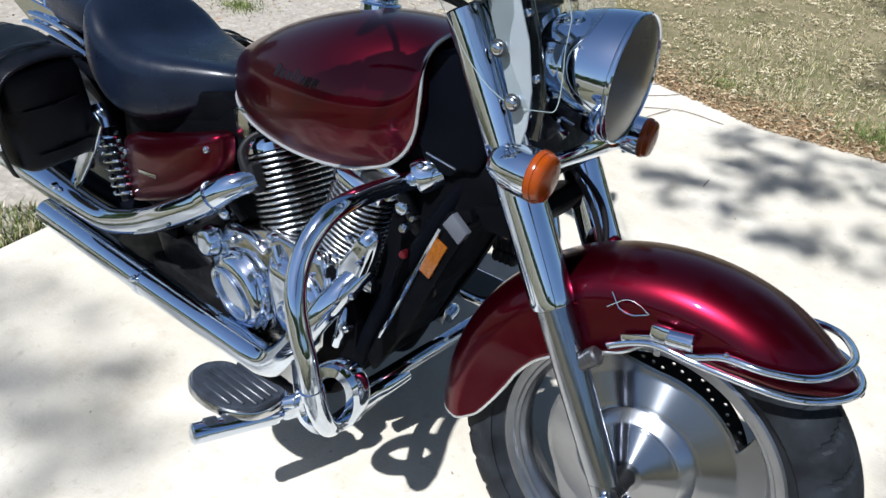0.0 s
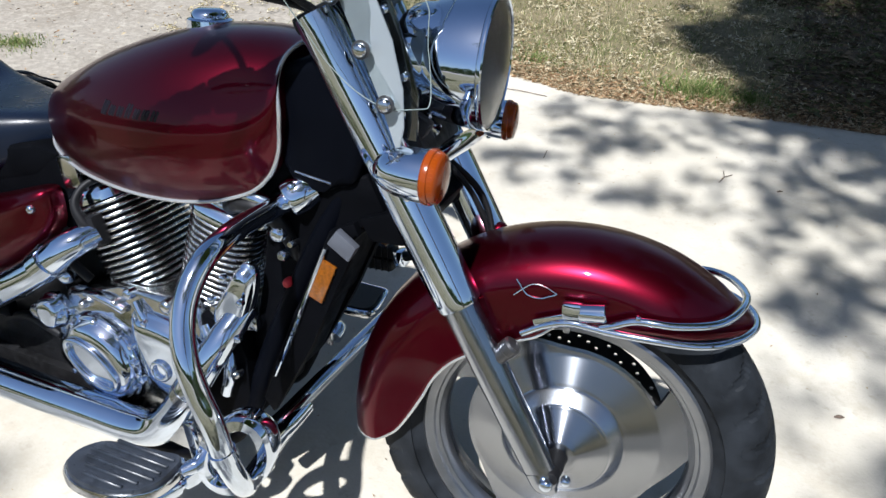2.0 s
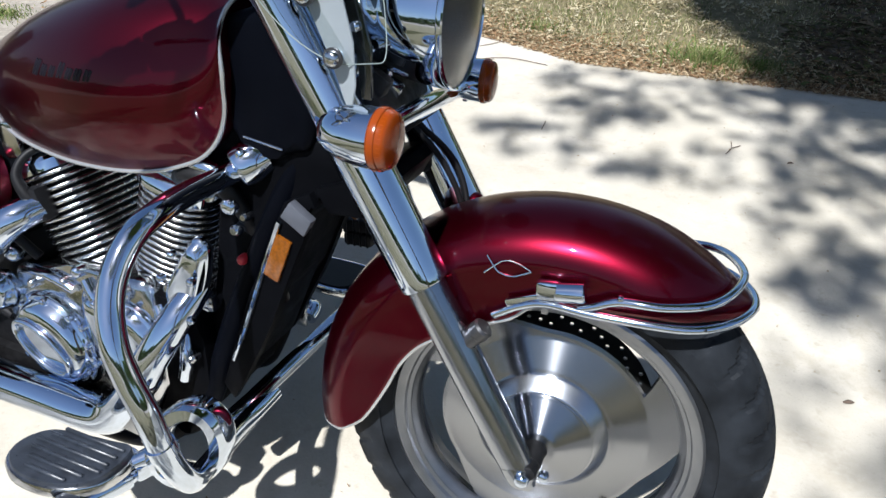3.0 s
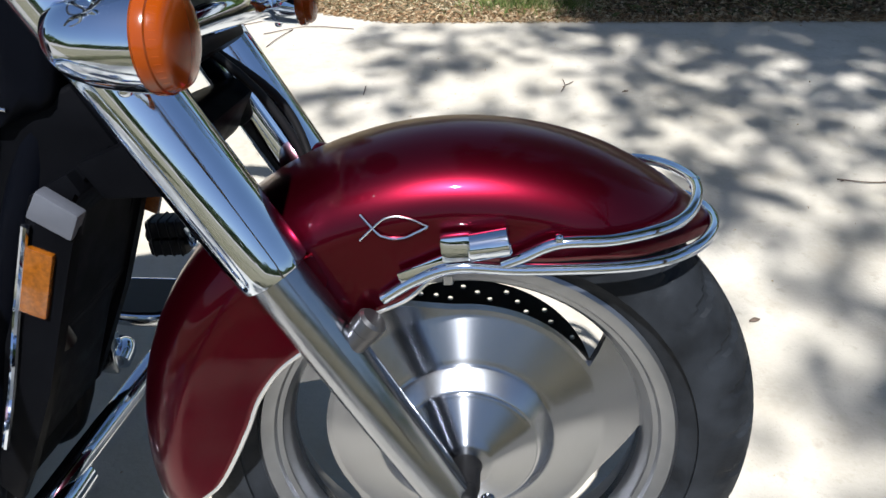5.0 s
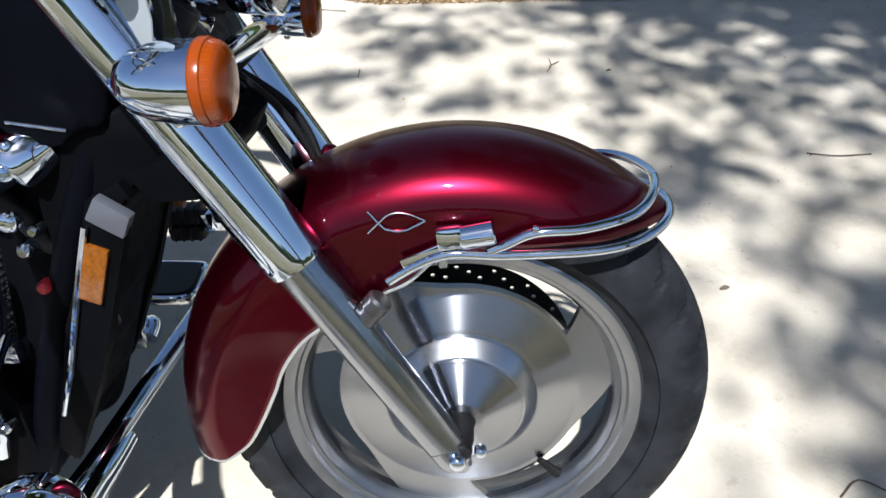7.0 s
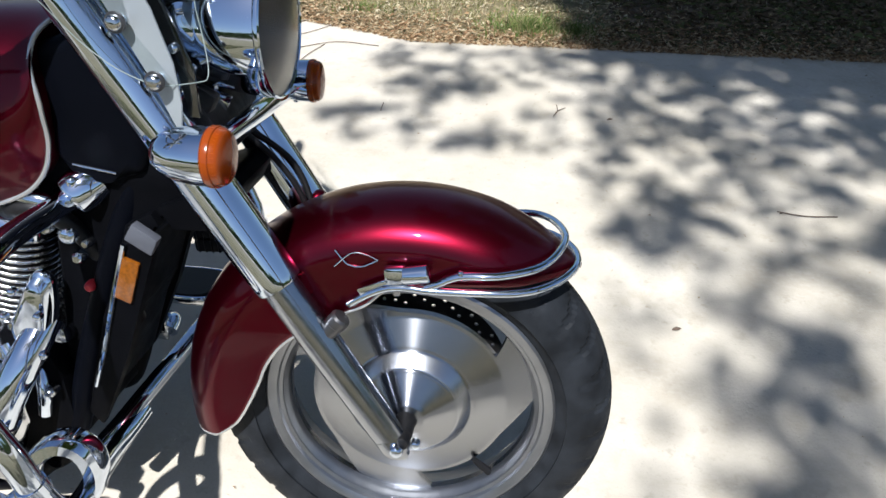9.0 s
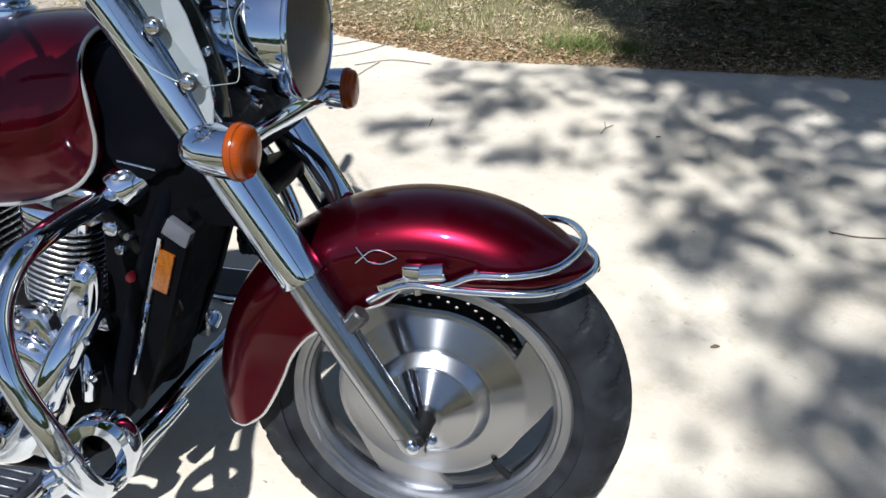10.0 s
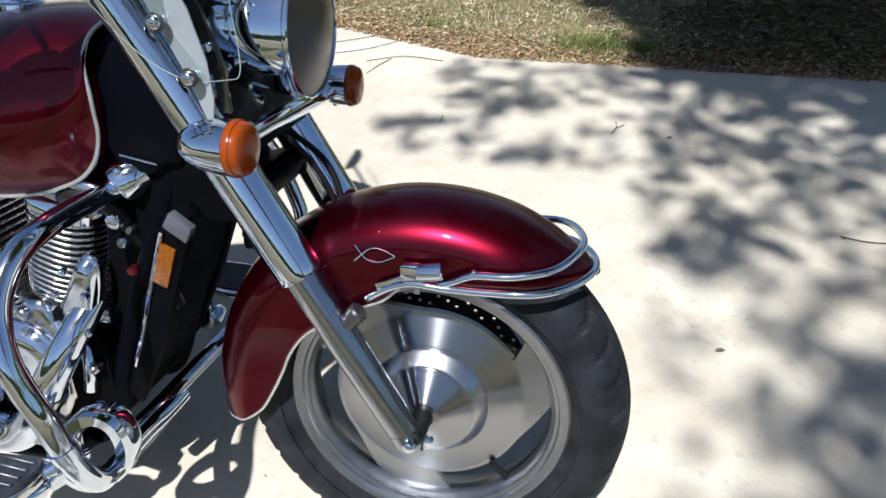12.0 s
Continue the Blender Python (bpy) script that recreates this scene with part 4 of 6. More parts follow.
part("brace", rbox(0.04, 0.016, 0.06, 0.006, (-0.895, -0.100, 0.325), (0, -12, 0)), OLD_CHROME, bike, B, "polished frame bracket")


def cover(outline, y0, depth, name, label, rim=0.010):
    """A domed chrome engine cover over an outline in x and z."""
    c = np.mean(outline, axis=0)
    bm_ = bmesh.new()
    ol = spline([(*p, 0) for p in outline], 6, closed=True)
    rows_ = ((1.0, 0.0), (1.0, 0.3), (0.965, 0.42), (0.93, 0.46), (0.90, 0.52), (0.84, 0.80), (0.72, 0.95), (0.5, 1.0), (0.25, 1.0))
    rings(bm_, [[(c[0] + (p[0] - c[0]) * k, y0 - depth * d, c[1] + (p[1] - c[1]) * k) for p in ol] for k, d in rows_])
    return part(name, bm_, CHROME, bike, B, label)


clutch = cover([(-0.935, -0.01), (-0.905, 0.05), (-0.845, 0.062), (-0.79, 0.03), (-0.762, -0.04), (-0.775, -0.095), (-0.83, -0.115), (-0.90, -0.085)], -0.124, 0.042, "clutch_cover", "oval polished chrome clutch cover")
part("embossed_oval", sweep([(-0.85 + 0.055 * math.cos(a) - 0.01 * math.sin(a), -0.168, -0.025 + 0.04 * math.sin(a) - 0.018 * math.cos(a)) for a in np.linspace(0, 2 * math.pi, 15)[:-1]], 0.006, 10, 3, closed=True), CHROME, clutch, B)
stator = cover([(-0.775, 0.07), (-0.745, 0.10), (-0.65, 0.085), (-0.615, 0.03), (-0.635, -0.04), (-0.69, -0.075), (-0.745, -0.04)], -0.122, 0.030, "crank_cover", "polished chrome crankcase cover")
part("embossed_ring", sweep([(-0.70 + 0.017 * math.cos(a), -0.154, 0.00 + 0.017 * math.sin(a)) for a in np.linspace(0, 2 * math.pi, 13)[:-1]], 0.005, 10, 3, closed=True), CHROME, stator, B)
front_cov = cover([(-0.60, 0.13), (-0.565, 0.20), (-0.535, 0.240), (-0.512, 0.225), (-0.520, 0.17), (-0.55, 0.10), (-0.585, 0.085)], -0.105, 0.030, "front_cover", "polished chrome cover beside the front cylinder")
pump = cover([(-0.985, 0.03), (-0.98, 0.075), (-0.945, 0.085), (-0.925, 0.055), (-0.935, 0.02), (-0.96, 0.01)], -0.125, 0.035, "pump_cover", "small chrome pump cover")
for cov, cx, cz, rx, rz, n in ((clutch, -0.848, -0.027, 0.083, 0.083, 9), (stator, -0.695, 0.012, 0.076, 0.084, 7), (front_cov, -0.552, 0.16, 0.030, 0.062, 5)):
    for k in range(n):
        a = 2 * math.pi * (k + 0.3) / n
        part("cover_bolt", bolt((cx + rx * math.cos(a), -0.146, cz + rz * math.sin(a)), 0.0065, 0.006), CHROME, cov, B)
# pipes, hoses and small castings that fill the engine bay
part("water_pipe", sweep([(-0.60, -0.06, 0.30), (-0.55, -0.10, 0.335), (-0.49, -0.10, 0.33), (-0.455, -0.07, 0.25), (-0.44, -0.04, 0.12)], 0.014, 12, 6), DARK, bike, B)
part("intake_chrome", sweep([(-0.66, -0.05, 0.315), (-0.60, -0.085, 0.345), (-0.545, -0.09, 0.352)], [0.018, 0.022, 0.016], 16, 4), CHROME, bike, B, "chrome intake cover under the tank")
part("intake_chrome", sweep([(-0.585, -0.06, 0.340), (-0.53, -0.095, 0.352), (-0.49, -0.095, 0.345)], [0.014, 0.016, 0.012], 16, 4), CHROME, bike, B, "chrome intake cover under the tank")
for k, (x, y, z, r) in enumerate(((-0.475, -0.10, 0.30, 0.014), (-0.498, -0.11, 0.315, 0.010), (-0.470, -0.095, 0.262, 0.010), (-0.455, -0.09, 0.285, 0.008), (-0.93, -0.12, 0.12, 0.016), (-1.02, -0.12, 0.02, 0.018), (-1.05, -0.12, 0.055, 0.012))):
    part("engine_fitting", bolt((x, y, z), r, 0.012), (CHROME, OLD_CHROME)[k % 2], bike, B)
for k in range(14):
    a = 2 * math.pi * (k * 0.381966)
    x, z = -0.74 + 0.20 * math.cos(a) * (0.4 + 0.6 * k / 14), 0.045 + 0.085 * math.sin(a)
    part("engine_fitting", bolt((x, -0.128 - 0.002 * (k % 3), z), 0.007 + 0.002 * (k % 4), 0.010), (CHROME, OLD_CHROME)[k % 2], bike, B)
for pts, r in (([(-0.76, -0.127, 0.115), (-0.74, -0.134, 0.085), (-0.75, -0.130, 0.05)], 0.011), ([(-0.62, -0.12, 0.10), (-0.60, -0.132, 0.07), (-0.605, -0.128, 0.03)], 0.010), ([(-0.88, -0.125, 0.10), (-0.83, -0.134, 0.105), (-0.79, -0.130, 0.09)], 0.009), ([(-0.58, -0.11, 0.06), (-0.57, -0.125, 0.02), (-0.585, -0.12, -0.03)], 0.012)):
    part("oil_line", sweep(pts, r, 12, 5), CHROME, bike, B, "short chrome oil line")
for x, z, h in ((-0.83, 0.085, 0.05), (-0.72, 0.085, 0.05), (-0.60, 0.10, 0.06)):
    part("cylinder_foot", rbox(0.10, 0.15, 0.030, 0.010, (x + 0.03, -0.035, z + 0.02), (0, 0, 0)), OLD_CHROME, bike, B, "polished cylinder base")
part("red_cap", bolt((-0.462, -0.10, 0.215), 0.008, 0.008), RED_BIT, bike, B, "small red cap")
for pts, r in (([(-0.88, -0.11, 0.12), (-0.93, -0.12, 0.16), (-0.98, -0.12, 0.14), (-1.02, -0.11, 0.10)], 0.009), ([(-0.90, -0.10, 0.20), (-0.95, -0.11, 0.21), (-1.0, -0.11, 0.17)], 0.007), ([(-0.97, -0.12, -0.02), (-1.05, -0.12, 0.0), (-1.12, -0.11, -0.03)], 0.010)):
    part("hose", sweep(pts, r, 10, 6), HOSE, bike, B)
part("gearbox_side", slab([(-1.20, 0.08), (-0.98, 0.14), (-0.93, 0.02), (-0.98, -0.12), (-1.18, -0.12), (-1.24, -0.02)], -0.105, 0.105, 0.02, 2), DARK, bike, B, "dark rear engine casing")

part("engine_front", slab([(-0.635, 0.12), (-0.560, 0.11), (-0.538, 0.05), (-0.536, -0.04), (-0.555, -0.11), (-0.60, -0.15), (-0.67, -0.165), (-0.66, -0.05)], -0.118, 0.118, 0.015, 2), PLASTIC, bike, B, "dark lower engine front")
# Dark fillers added to hide bright ground in the gaps round the engine.
for s in (-1, 1):
    part("filler_rail", sweep([(-0.60, s * 0.120, -0.130), (-0.66, s * 0.142, -0.165), (-0.80, s * 0.148, -0.172), (-1.05, s * 0.148, -0.172), (-1.28, s * 0.140, -0.150)], 0.024, 14, 5), BLACK, bike, B, "black filler rail closing the gap beside the engine")
part("sump", slab([(-1.22, -0.10), (-0.62, -0.12), (-0.64, -0.170), (-0.72, -0.185), (-1.10, -0.185), (-1.20, -0.16)], -0.120, 0.120, 0.012, 2), DARK, bike, B, "dark filler block under the engine")
# exhausts
EXY = -0.185
up_pipe = [(-0.845, -0.11, 0.225), (-0.875, -0.150, 0.205), (-0.93, -0.172, 0.158), (-1.02, EXY, 0.100), (-1.12, EXY, 0.045), (-1.22, EXY, 0.003), (-1.30, EXY, -0.018), (-1.42, EXY, -0.020), (-1.60, EXY, -0.015), (-1.90, EXY, -0.008)]
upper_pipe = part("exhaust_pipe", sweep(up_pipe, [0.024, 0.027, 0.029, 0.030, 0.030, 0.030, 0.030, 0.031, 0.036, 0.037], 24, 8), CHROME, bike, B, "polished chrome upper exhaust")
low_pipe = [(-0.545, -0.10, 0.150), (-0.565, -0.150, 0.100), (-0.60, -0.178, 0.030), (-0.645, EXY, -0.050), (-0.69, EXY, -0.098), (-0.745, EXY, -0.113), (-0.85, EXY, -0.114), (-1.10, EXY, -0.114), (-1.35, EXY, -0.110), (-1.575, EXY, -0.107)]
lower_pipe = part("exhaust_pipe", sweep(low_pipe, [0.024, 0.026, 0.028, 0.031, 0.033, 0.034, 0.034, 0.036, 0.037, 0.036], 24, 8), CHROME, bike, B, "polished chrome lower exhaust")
part("pipe_clamp", sweep([(-1.125, EXY, -0.114), (-1.14, EXY, -0.114)], 0.039, 24, 1), CHROME, lower_pipe, B)
part("pipe_clamp", sweep([(-0.612, -0.180, 0.006), (-0.622, -0.182, -0.010)], 0.0315, 24, 1), OLD_CHROME, lower_pipe, B)
part("pipe_clamp", sweep([(-0.905, -0.166, 0.180), (-0.925, -0.171, 0.163)], 0.032, 24, 1), CHROME, upper_pipe, B)
part("clamp_bolt", bolt((-1.13, EXY - 0.036, -0.096), 0.008, 0.008), CHROME, lower_pipe, B)
part("clamp_bolt", bolt((-1.47, EXY - 0.030, 0.010), 0.009, 0.008), CHROME, upper_pipe, B)
part("heat_shield_rail", sweep([(-1.0, EXY - 0.022, 0.088), (-1.06, EXY - 0.024, 0.052), (-1.12, EXY - 0.024, 0.022)], [0.008, 0.009, 0.008], 10, 4, flat=0.5), CHROME, upper_pipe, B)
part("crossover_pipe", sweep([(-0.80, -0.15, -0.150), (-1.0, -0.15, -0.155), (-1.2, -0.15, -0.150), (-1.35, -0.15, -0.13)], 0.015, 12, 4), DARK, bike, B, "dark crossover pipe under the exhaust")

PAD = mat("footboard_rubber", (0.020, 0.024, 0.032), 0.36, vary=0.35, scale=40, rough_vary=0.1, bump=0.2, bump_scale=200)
BAR = [(-0.440, 0.080, 0.372), (-0.460, 0.105, 0.357), (-0.466, 0.140, 0.354), (-0.469, 0.190, 0.354), (-0.464, 0.245, 0.354), (-0.461, 0.295, 0.344), (-0.462, 0.330, 0.312), (-0.457, 0.352, 0.275), (-0.443, 0.368, 0.235), (-0.428, 0.371, 0.192), (-0.410, 0.370, 0.146), (-0.399, 0.365, 0.092), (-0.394, 0.350, 0.042), (-0.402, 0.322, -0.002), (-0.425, 0.275, -0.035), (-0.455, 0.195, -0.070), (-0.485, 0.095, -0.105), (-0.497, 0.002, -0.118)]
# crash bars with their lower loops, footboards and pegs, one on each side
for s in (-1, 1):
    bar_pts = BAR if s < 0 else [(x - 0.004, y, z + 0.022 if z < 0.1 else z) for x, y, z in BAR] + [(-0.515, -0.060, -0.112), (-0.535, -0.115, -0.130)]
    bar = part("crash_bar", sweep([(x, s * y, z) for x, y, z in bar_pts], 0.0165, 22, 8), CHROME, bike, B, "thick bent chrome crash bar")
    part("bar_clamp", sweep([(-0.425, s * 0.072, 0.380), (-0.440, s * 0.084, 0.372), (-0.456, s * 0.098, 0.360), (-0.460, s * 0.102, 0.357)], [0.026, 0.031, 0.029, 0.019], 20, 4), CHROME, bar, B, "chrome bar clamp")
    part("clamp_bolt", bolt((-0.444, s * 0.108, 0.388), 0.008, 0.006, axis="z", sign=1), CHROME, bar, B)
    part("bar_joint", sweep([(-0.401, s * 0.366, 0.100), (-0.398, s * 0.363, 0.084)], 0.0190, 20, 1), CHROME, bar, B)
    if s < 0:
        loop = spline([(-0.520, -0.045, 0), (-0.508, 0.012, 0), (-0.480, 0.050, 0), (-0.445, 0.070, 0), (-0.416, 0.052, 0), (-0.407, 0.004, 0), (-0.425, -0.052, 0), (-0.470, -0.088, 0), (-0.505, -0.082, 0)], 6, closed=True)
        loop = [np.array((-0.464 + (p[0] + 0.464) * 0.80, -0.016 + (p[1] + 0.010) * 0.80, 0)) for p in loop]
        bm = bmesh.new()
        band = []
        for k in range(len(loop)):
            d = loop[(k + 1) % len(loop)] - loop[k - 1]
            nrm = np.array([d[1], -d[0]]) / np.hypot(d[0], d[1])
            band.append([(loop[k][0] + nrm[0] * u, s * (0.252 + v - 0.30 * (loop[k][0] + 0.46)), loop[k][1] + nrm[1] * u) for u, v in
                         ((-0.016, -0.012), (-0.012, -0.020), (0.004, -0.022), (0.008, -0.016), (0.008, 0.016), (0.004, 0.022), (-0.012, 0.020), (-0.016, 0.012))])
        rings(bm, band, closed_path=True)
        part("guard_loop", bm, CHROME, bar, B, "chrome guard loop", angle=50)
        part("loop_bolt", bolt((-0.430, s * 0.275, -0.045), 0.011, 0.010, sign=s), CHROME, bar, B)
    # footboard
    ol = [(-0.582, 0.242), (-0.62, 0.246), (-0.70, 0.258), (-0.738, 0.272), (-0.758, 0.305), (-0.752, 0.338), (-0.715, 0.362), (-0.66, 0.366), (-0.610, 0.352), (-0.575, 0.318), (-0.570, 0.270)]
    out_, fwd = (0.0, 0.0) if s < 0 else (0.070, 0.045)      # the left board sits further out
    if s > 0:
        ol = [(-0.590, 0.247), (-0.64, 0.246), (-0.70, 0.258), (-0.738, 0.272), (-0.758, 0.305), (-0.752, 0.338), (-0.715, 0.362), (-0.66, 0.368), (-0.610, 0.369), (-0.583, 0.367), (-0.573, 0.354), (-0.564, 0.300), (-0.562, 0.270), (-0.570, 0.255)]
    olc = spline([(p[0] + fwd, p[1] + out_, 0) for p in ol], 4, closed=True)
    cx, cy = -0.664 + fwd, 0.304 + out_
    bm = bmesh.new()
    rings(bm, [[(cx + (p[0] - cx) * k, s * (cy + (p[1] - cy) * k), z) for p in olc] for k, z in ((0.94, -0.104), (1.0, -0.100), (1.0, -0.090), (0.97, -0.085), (0.5, -0.085))])
    board = part("footboard", bm, OLD_CHROME, bike, B, "chrome footboard with ribbed black rubber pad")
    bm = bmesh.new()
    rings(bm, [[(cx + (p[0] - cx) * k, s * (cy + (p[1] - cy) * k), z) for p in olc] for k, z in ((0.92, -0.086), (0.92, -0.080), (0.90, -0.077), (0.4, -0.077))])
    part("rubber_pad", bm, PAD if s < 0 else HOSE, board, B, "scuffed dark rubber pad")
    if s > 0:
        part("board_rim", sweep([(p[0], s * p[1], -0.083) for p in olc], 0.0042, 8, 1, closed=True), CHROME, board, B, "chrome rim round the pad")
    for k in range(6 if s < 0 else 0):
        y = 0.262 + 0.0165 * k + out_
        x0, x1 = -0.735 + 0.05 * abs(k - 2.2) / 4 + fwd, -0.588 - 0.05 * max(0, k - 3) / 3 + fwd
        part("rib", rbox(x1 - x0, 0.0065, 0.005, 0.002, ((x0 + x1) / 2, s * y, -0.0755), seg=1), PAD, board, B)
    part("board_bracket", sweep([(-0.575, s * 0.26, -0.094), (-0.552, s * 0.235, -0.085), (-0.548, s * 0.205, -0.092)], [0.012, 0.015, 0.015], 14, 4), CHROME, board, B)
    part("bracket_upright", rbox(0.018, 0.012, 0.075, 0.005, (-0.572, s * 0.232, -0.050), (0, -10, 0)), CHROME, board, B)
    part("mount_plate", slab([(-0.66, -0.10), (-0.585, -0.02), (-0.55, -0.05), (-0.55, -0.11)], s * 0.195, s * 0.205, 0.004, 2), OLD_CHROME, board, B, "dull metal mounting plate")
    if s > 0:
        continue
    # folding peg
    p0, p1 = Vector((-0.575, s * 0.262, -0.118)), Vector((-0.635, s * 0.418, -0.112))
    peg = part("highway_peg", sweep([p0 + (p1 - p0) * k for k in (0, 0.06, 0.1, 0.5, 0.92, 0.98, 1.0)], [0.010, 0.013, 0.0175, 0.0185, 0.0195, 0.018, 0.011], 20, 3), CHROME, bike, B, "chrome folding foot peg with rubber bands")
    for k in (0.38, 0.58, 0.78):
        c = p0 + (p1 - p0) * k + Vector((-0.004, 0, 0.009))
        d = (p1 - p0) * 0.055
        part("rubber_pad", sweep([c - d * 1.3, c - d * 1.1, c + d * 1.1, c + d * 1.3], [0.012, 0.0145, 0.0145, 0.012], 16, 1, smooth=False), PAD, peg, B, "grey rubber pad set into the peg")
    part("peg_hinge", rbox(0.034, 0.030, 0.028, 0.007, tuple(p0 + Vector((0.003, -0.012 * s, 0.006))), (0, 0, 20 * s)), CHROME, peg, B)

# the left crash bar's peg, folded back along the bike
peg = part("highway_peg", sweep([(-0.399, 0.366, 0.092), (-0.430, 0.376, 0.076), (-0.462, 0.382, 0.052), (-0.560, 0.384, 0.038)], [0.011, 0.011, 0.012, 0.012], 14, 4), DARK, bike, B, "black rubber highway peg folded back")
part("peg_hinge", rbox(0.026, 0.036, 0.040, 0.006, (-0.474, 0.383, 0.046), (0, -12, 0)), CHROME, peg, B, "chrome peg hinge")
for z in (-0.0165, 0.0165):
    lobe = part("rubber_pad", rbox(0.066, 0.042, 0.031, 0.008, (-0.522, 0.384, 0.041 + z), (0, -4, 0)), HOSE, peg, B)
    for k in range(4):
        part("rib", rbox(0.008, 0.046, 0.034, 0.004, (-0.545 + 0.0155 * k, 0.384, 0.0395 + z + 0.001 * k), (0, -4, 0), seg=1), HOSE, lobe, B)

# saddle
def sect(x, y0, w, lo, hi, dip=0.0, edge_=0.55):
    ring = []
    for k in range(40):
        a = 2 * math.pi * k / 40
        c, sn = math.cos(a), math.sin(a)
        y = w * math.copysign(abs(c) ** edge_, c)
        z = (lo + hi) / 2 + (hi - lo) / 2 * math.copysign(abs(sn) ** 0.62, sn)
        if sn > 0:
            z -= dip * (1 - min(1, abs(y) / w) ** 2) * sn
        ring.append((x, y0 + y, z))
    return ring


SEAT = [(-0.958, 0.022, 0.345, 0.384, 0), (-0.978, 0.046, 0.330, 0.396, 0.0), (-1.015, 0.076, 0.312, 0.405, 0.004), (-1.07, 0.106, 0.280, 0.409, 0.008), (-1.13, 0.136, 0.254, 0.410, 0.012), (-1.21, 0.164, 0.234, 0.416, 0.018),
        (-1.28, 0.168, 0.240, 0.434, 0.024), (-1.34, 0.160, 0.268, 0.468, 0.018), (-1.385, 0.142, 0.295, 0.486, 0.008), (-1.415, 0.112, 0.33, 0.478, 0.0)]
bm = bmesh.new()
rings(bm, [sect(r[0], -0.009, r[1], r[2], r[3], r[4]) for r in spline(SEAT, 4)])
saddle = part("saddle", bm, VINYL, bike, B, "wide black vinyl rider saddle", angle=60)
PILL = [(-1.39, 0.085, 0.365, 0.462, 0.0), (-1.43, 0.108, 0.355, 0.474, 0), (-1.50, 0.114, 0.352, 0.474, 0.004), (-1.60, 0.106, 0.350, 0.462, 0.004), (-1.69, 0.090, 0.352, 0.436, 0), (-1.735, 0.060, 0.360, 0.405, 0)]
bm = bmesh.new()
rings(bm, [sect(r[0], 0, r[1], r[2], r[3], r[4]) for r in spline(PILL, 4)])
part("passenger_pad", bm, VINYL, bike, B, "narrow black vinyl passenger pad", angle=60)
part("seat_base", slab([(-1.40, 0.27), (-1.20, 0.235), (-0.98, 0.30), (-0.92, 0.35), (-0.98, 0.36), (-1.3, 0.30)], -0.10, 0.10, 0.01, 2), PLASTIC, bike, B)

part("battery_box", slab([(-1.34, 0.27), (-1.10, 0.29), (-0.92, 0.35), (-0.91, 0.18), (-1.0, 0.09), (-1.26, 0.04), (-1.33, 0.10)], -0.098, 0.098, 0.008, 2), PLASTIC, bike, B, "black box between the side covers")

# side covers
for s in (-1, 1):
    ol = [(-1.262, 0.190), (-1.15, 0.226), (-1.04, 0.262), (-0.935, 0.296), (-0.918, 0.275), (-0.920, 0.225), (-0.955, 0.178), (-1.02, 0.128), (-1.13, 0.076), (-1.24, 0.036), (-1.252, 0.06), (-1.258, 0.12)]
    c = np.mean(ol, axis=0)
    bm = bmesh.new()
    olc = spline([(*p, 0) for p in ol], 5, closed=True)
    rings(bm, [[(c[0] + (p[0] - c[0]) * k, s * y, c[1] + (p[1] - c[1]) * k) for p in olc] for k, y in ((1.0, 0.105), (1.0, 0.130), (0.985, 0.138), (0.95, 0.145), (0.88, 0.151), (0.75, 0.1565), (0.55, 0.1605), (0.3, 0.1625))])
    panel = part("side_cover", bm, PAINT, bike, B, "dark red painted side cover", angle=50)
    part("badge_bar", rbox(0.066, 0.004, 0.009, 0.001, (-1.142, s * 0.1635, 0.144), (0, -8, 0)), OLD_CHROME, panel, B, "small bright badge bar")
    part("cover_screw", bolt((-1.235, s * 0.158, 0.165), 0.008, 0.005, sign=s), CHROME, panel, B)
    part("cover_screw", bolt((-0.945, s * 0.154, 0.262), 0.008, 0.005, sign=s), CHROME, panel, B)

# rear shock absorbers
for s in (-1, 1):
    a, b_ = Vector((-1.325, s * 0.158, 0.225)), Vector((-1.235, s * 0.158, 0.045))
    shock = part("shock_absorber", sweep([a + (b_ - a) * k for k in (0, 0.15, 0.5, 1)], [0.018, 0.013, 0.013, 0.014], 14, 3), DARK, bike, B, "chrome coil-over shock absorber")
    coil = []
    for k in range(97):
        t, an = k / 96, 2 * math.pi * 8 * k / 96
        c = a + (b_ - a) * (0.18 + 0.74 * t)
        coil.append(c + Vector((0.022 * math.cos(an), 0.024 * math.sin(an), 0.010 * math.cos(an))))
    part("coil_spring", sweep(coil, 0.0048, 8, 1), CHROME, shock, B, "chrome coil spring")
    part("top_cap", sweep([a + Vector((-0.012, 0, 0.02)), a, a + (b_ - a) * 0.16], [0.016, 0.028, 0.026], 18, 4), CHROME, shock, B)
    part("bag_strut", slab([(-1.292, 0.246), (-1.262, 0.222), (-1.300, 0.150), (-1.372, 0.050), (-1.405, 0.020), (-1.425, 0.036), (-1.375, 0.112), (-1.335, 0.168)], s * 0.186, s * 0.196, 0.004, 2), CHROME, bike, B, "chrome bracket behind the shock")

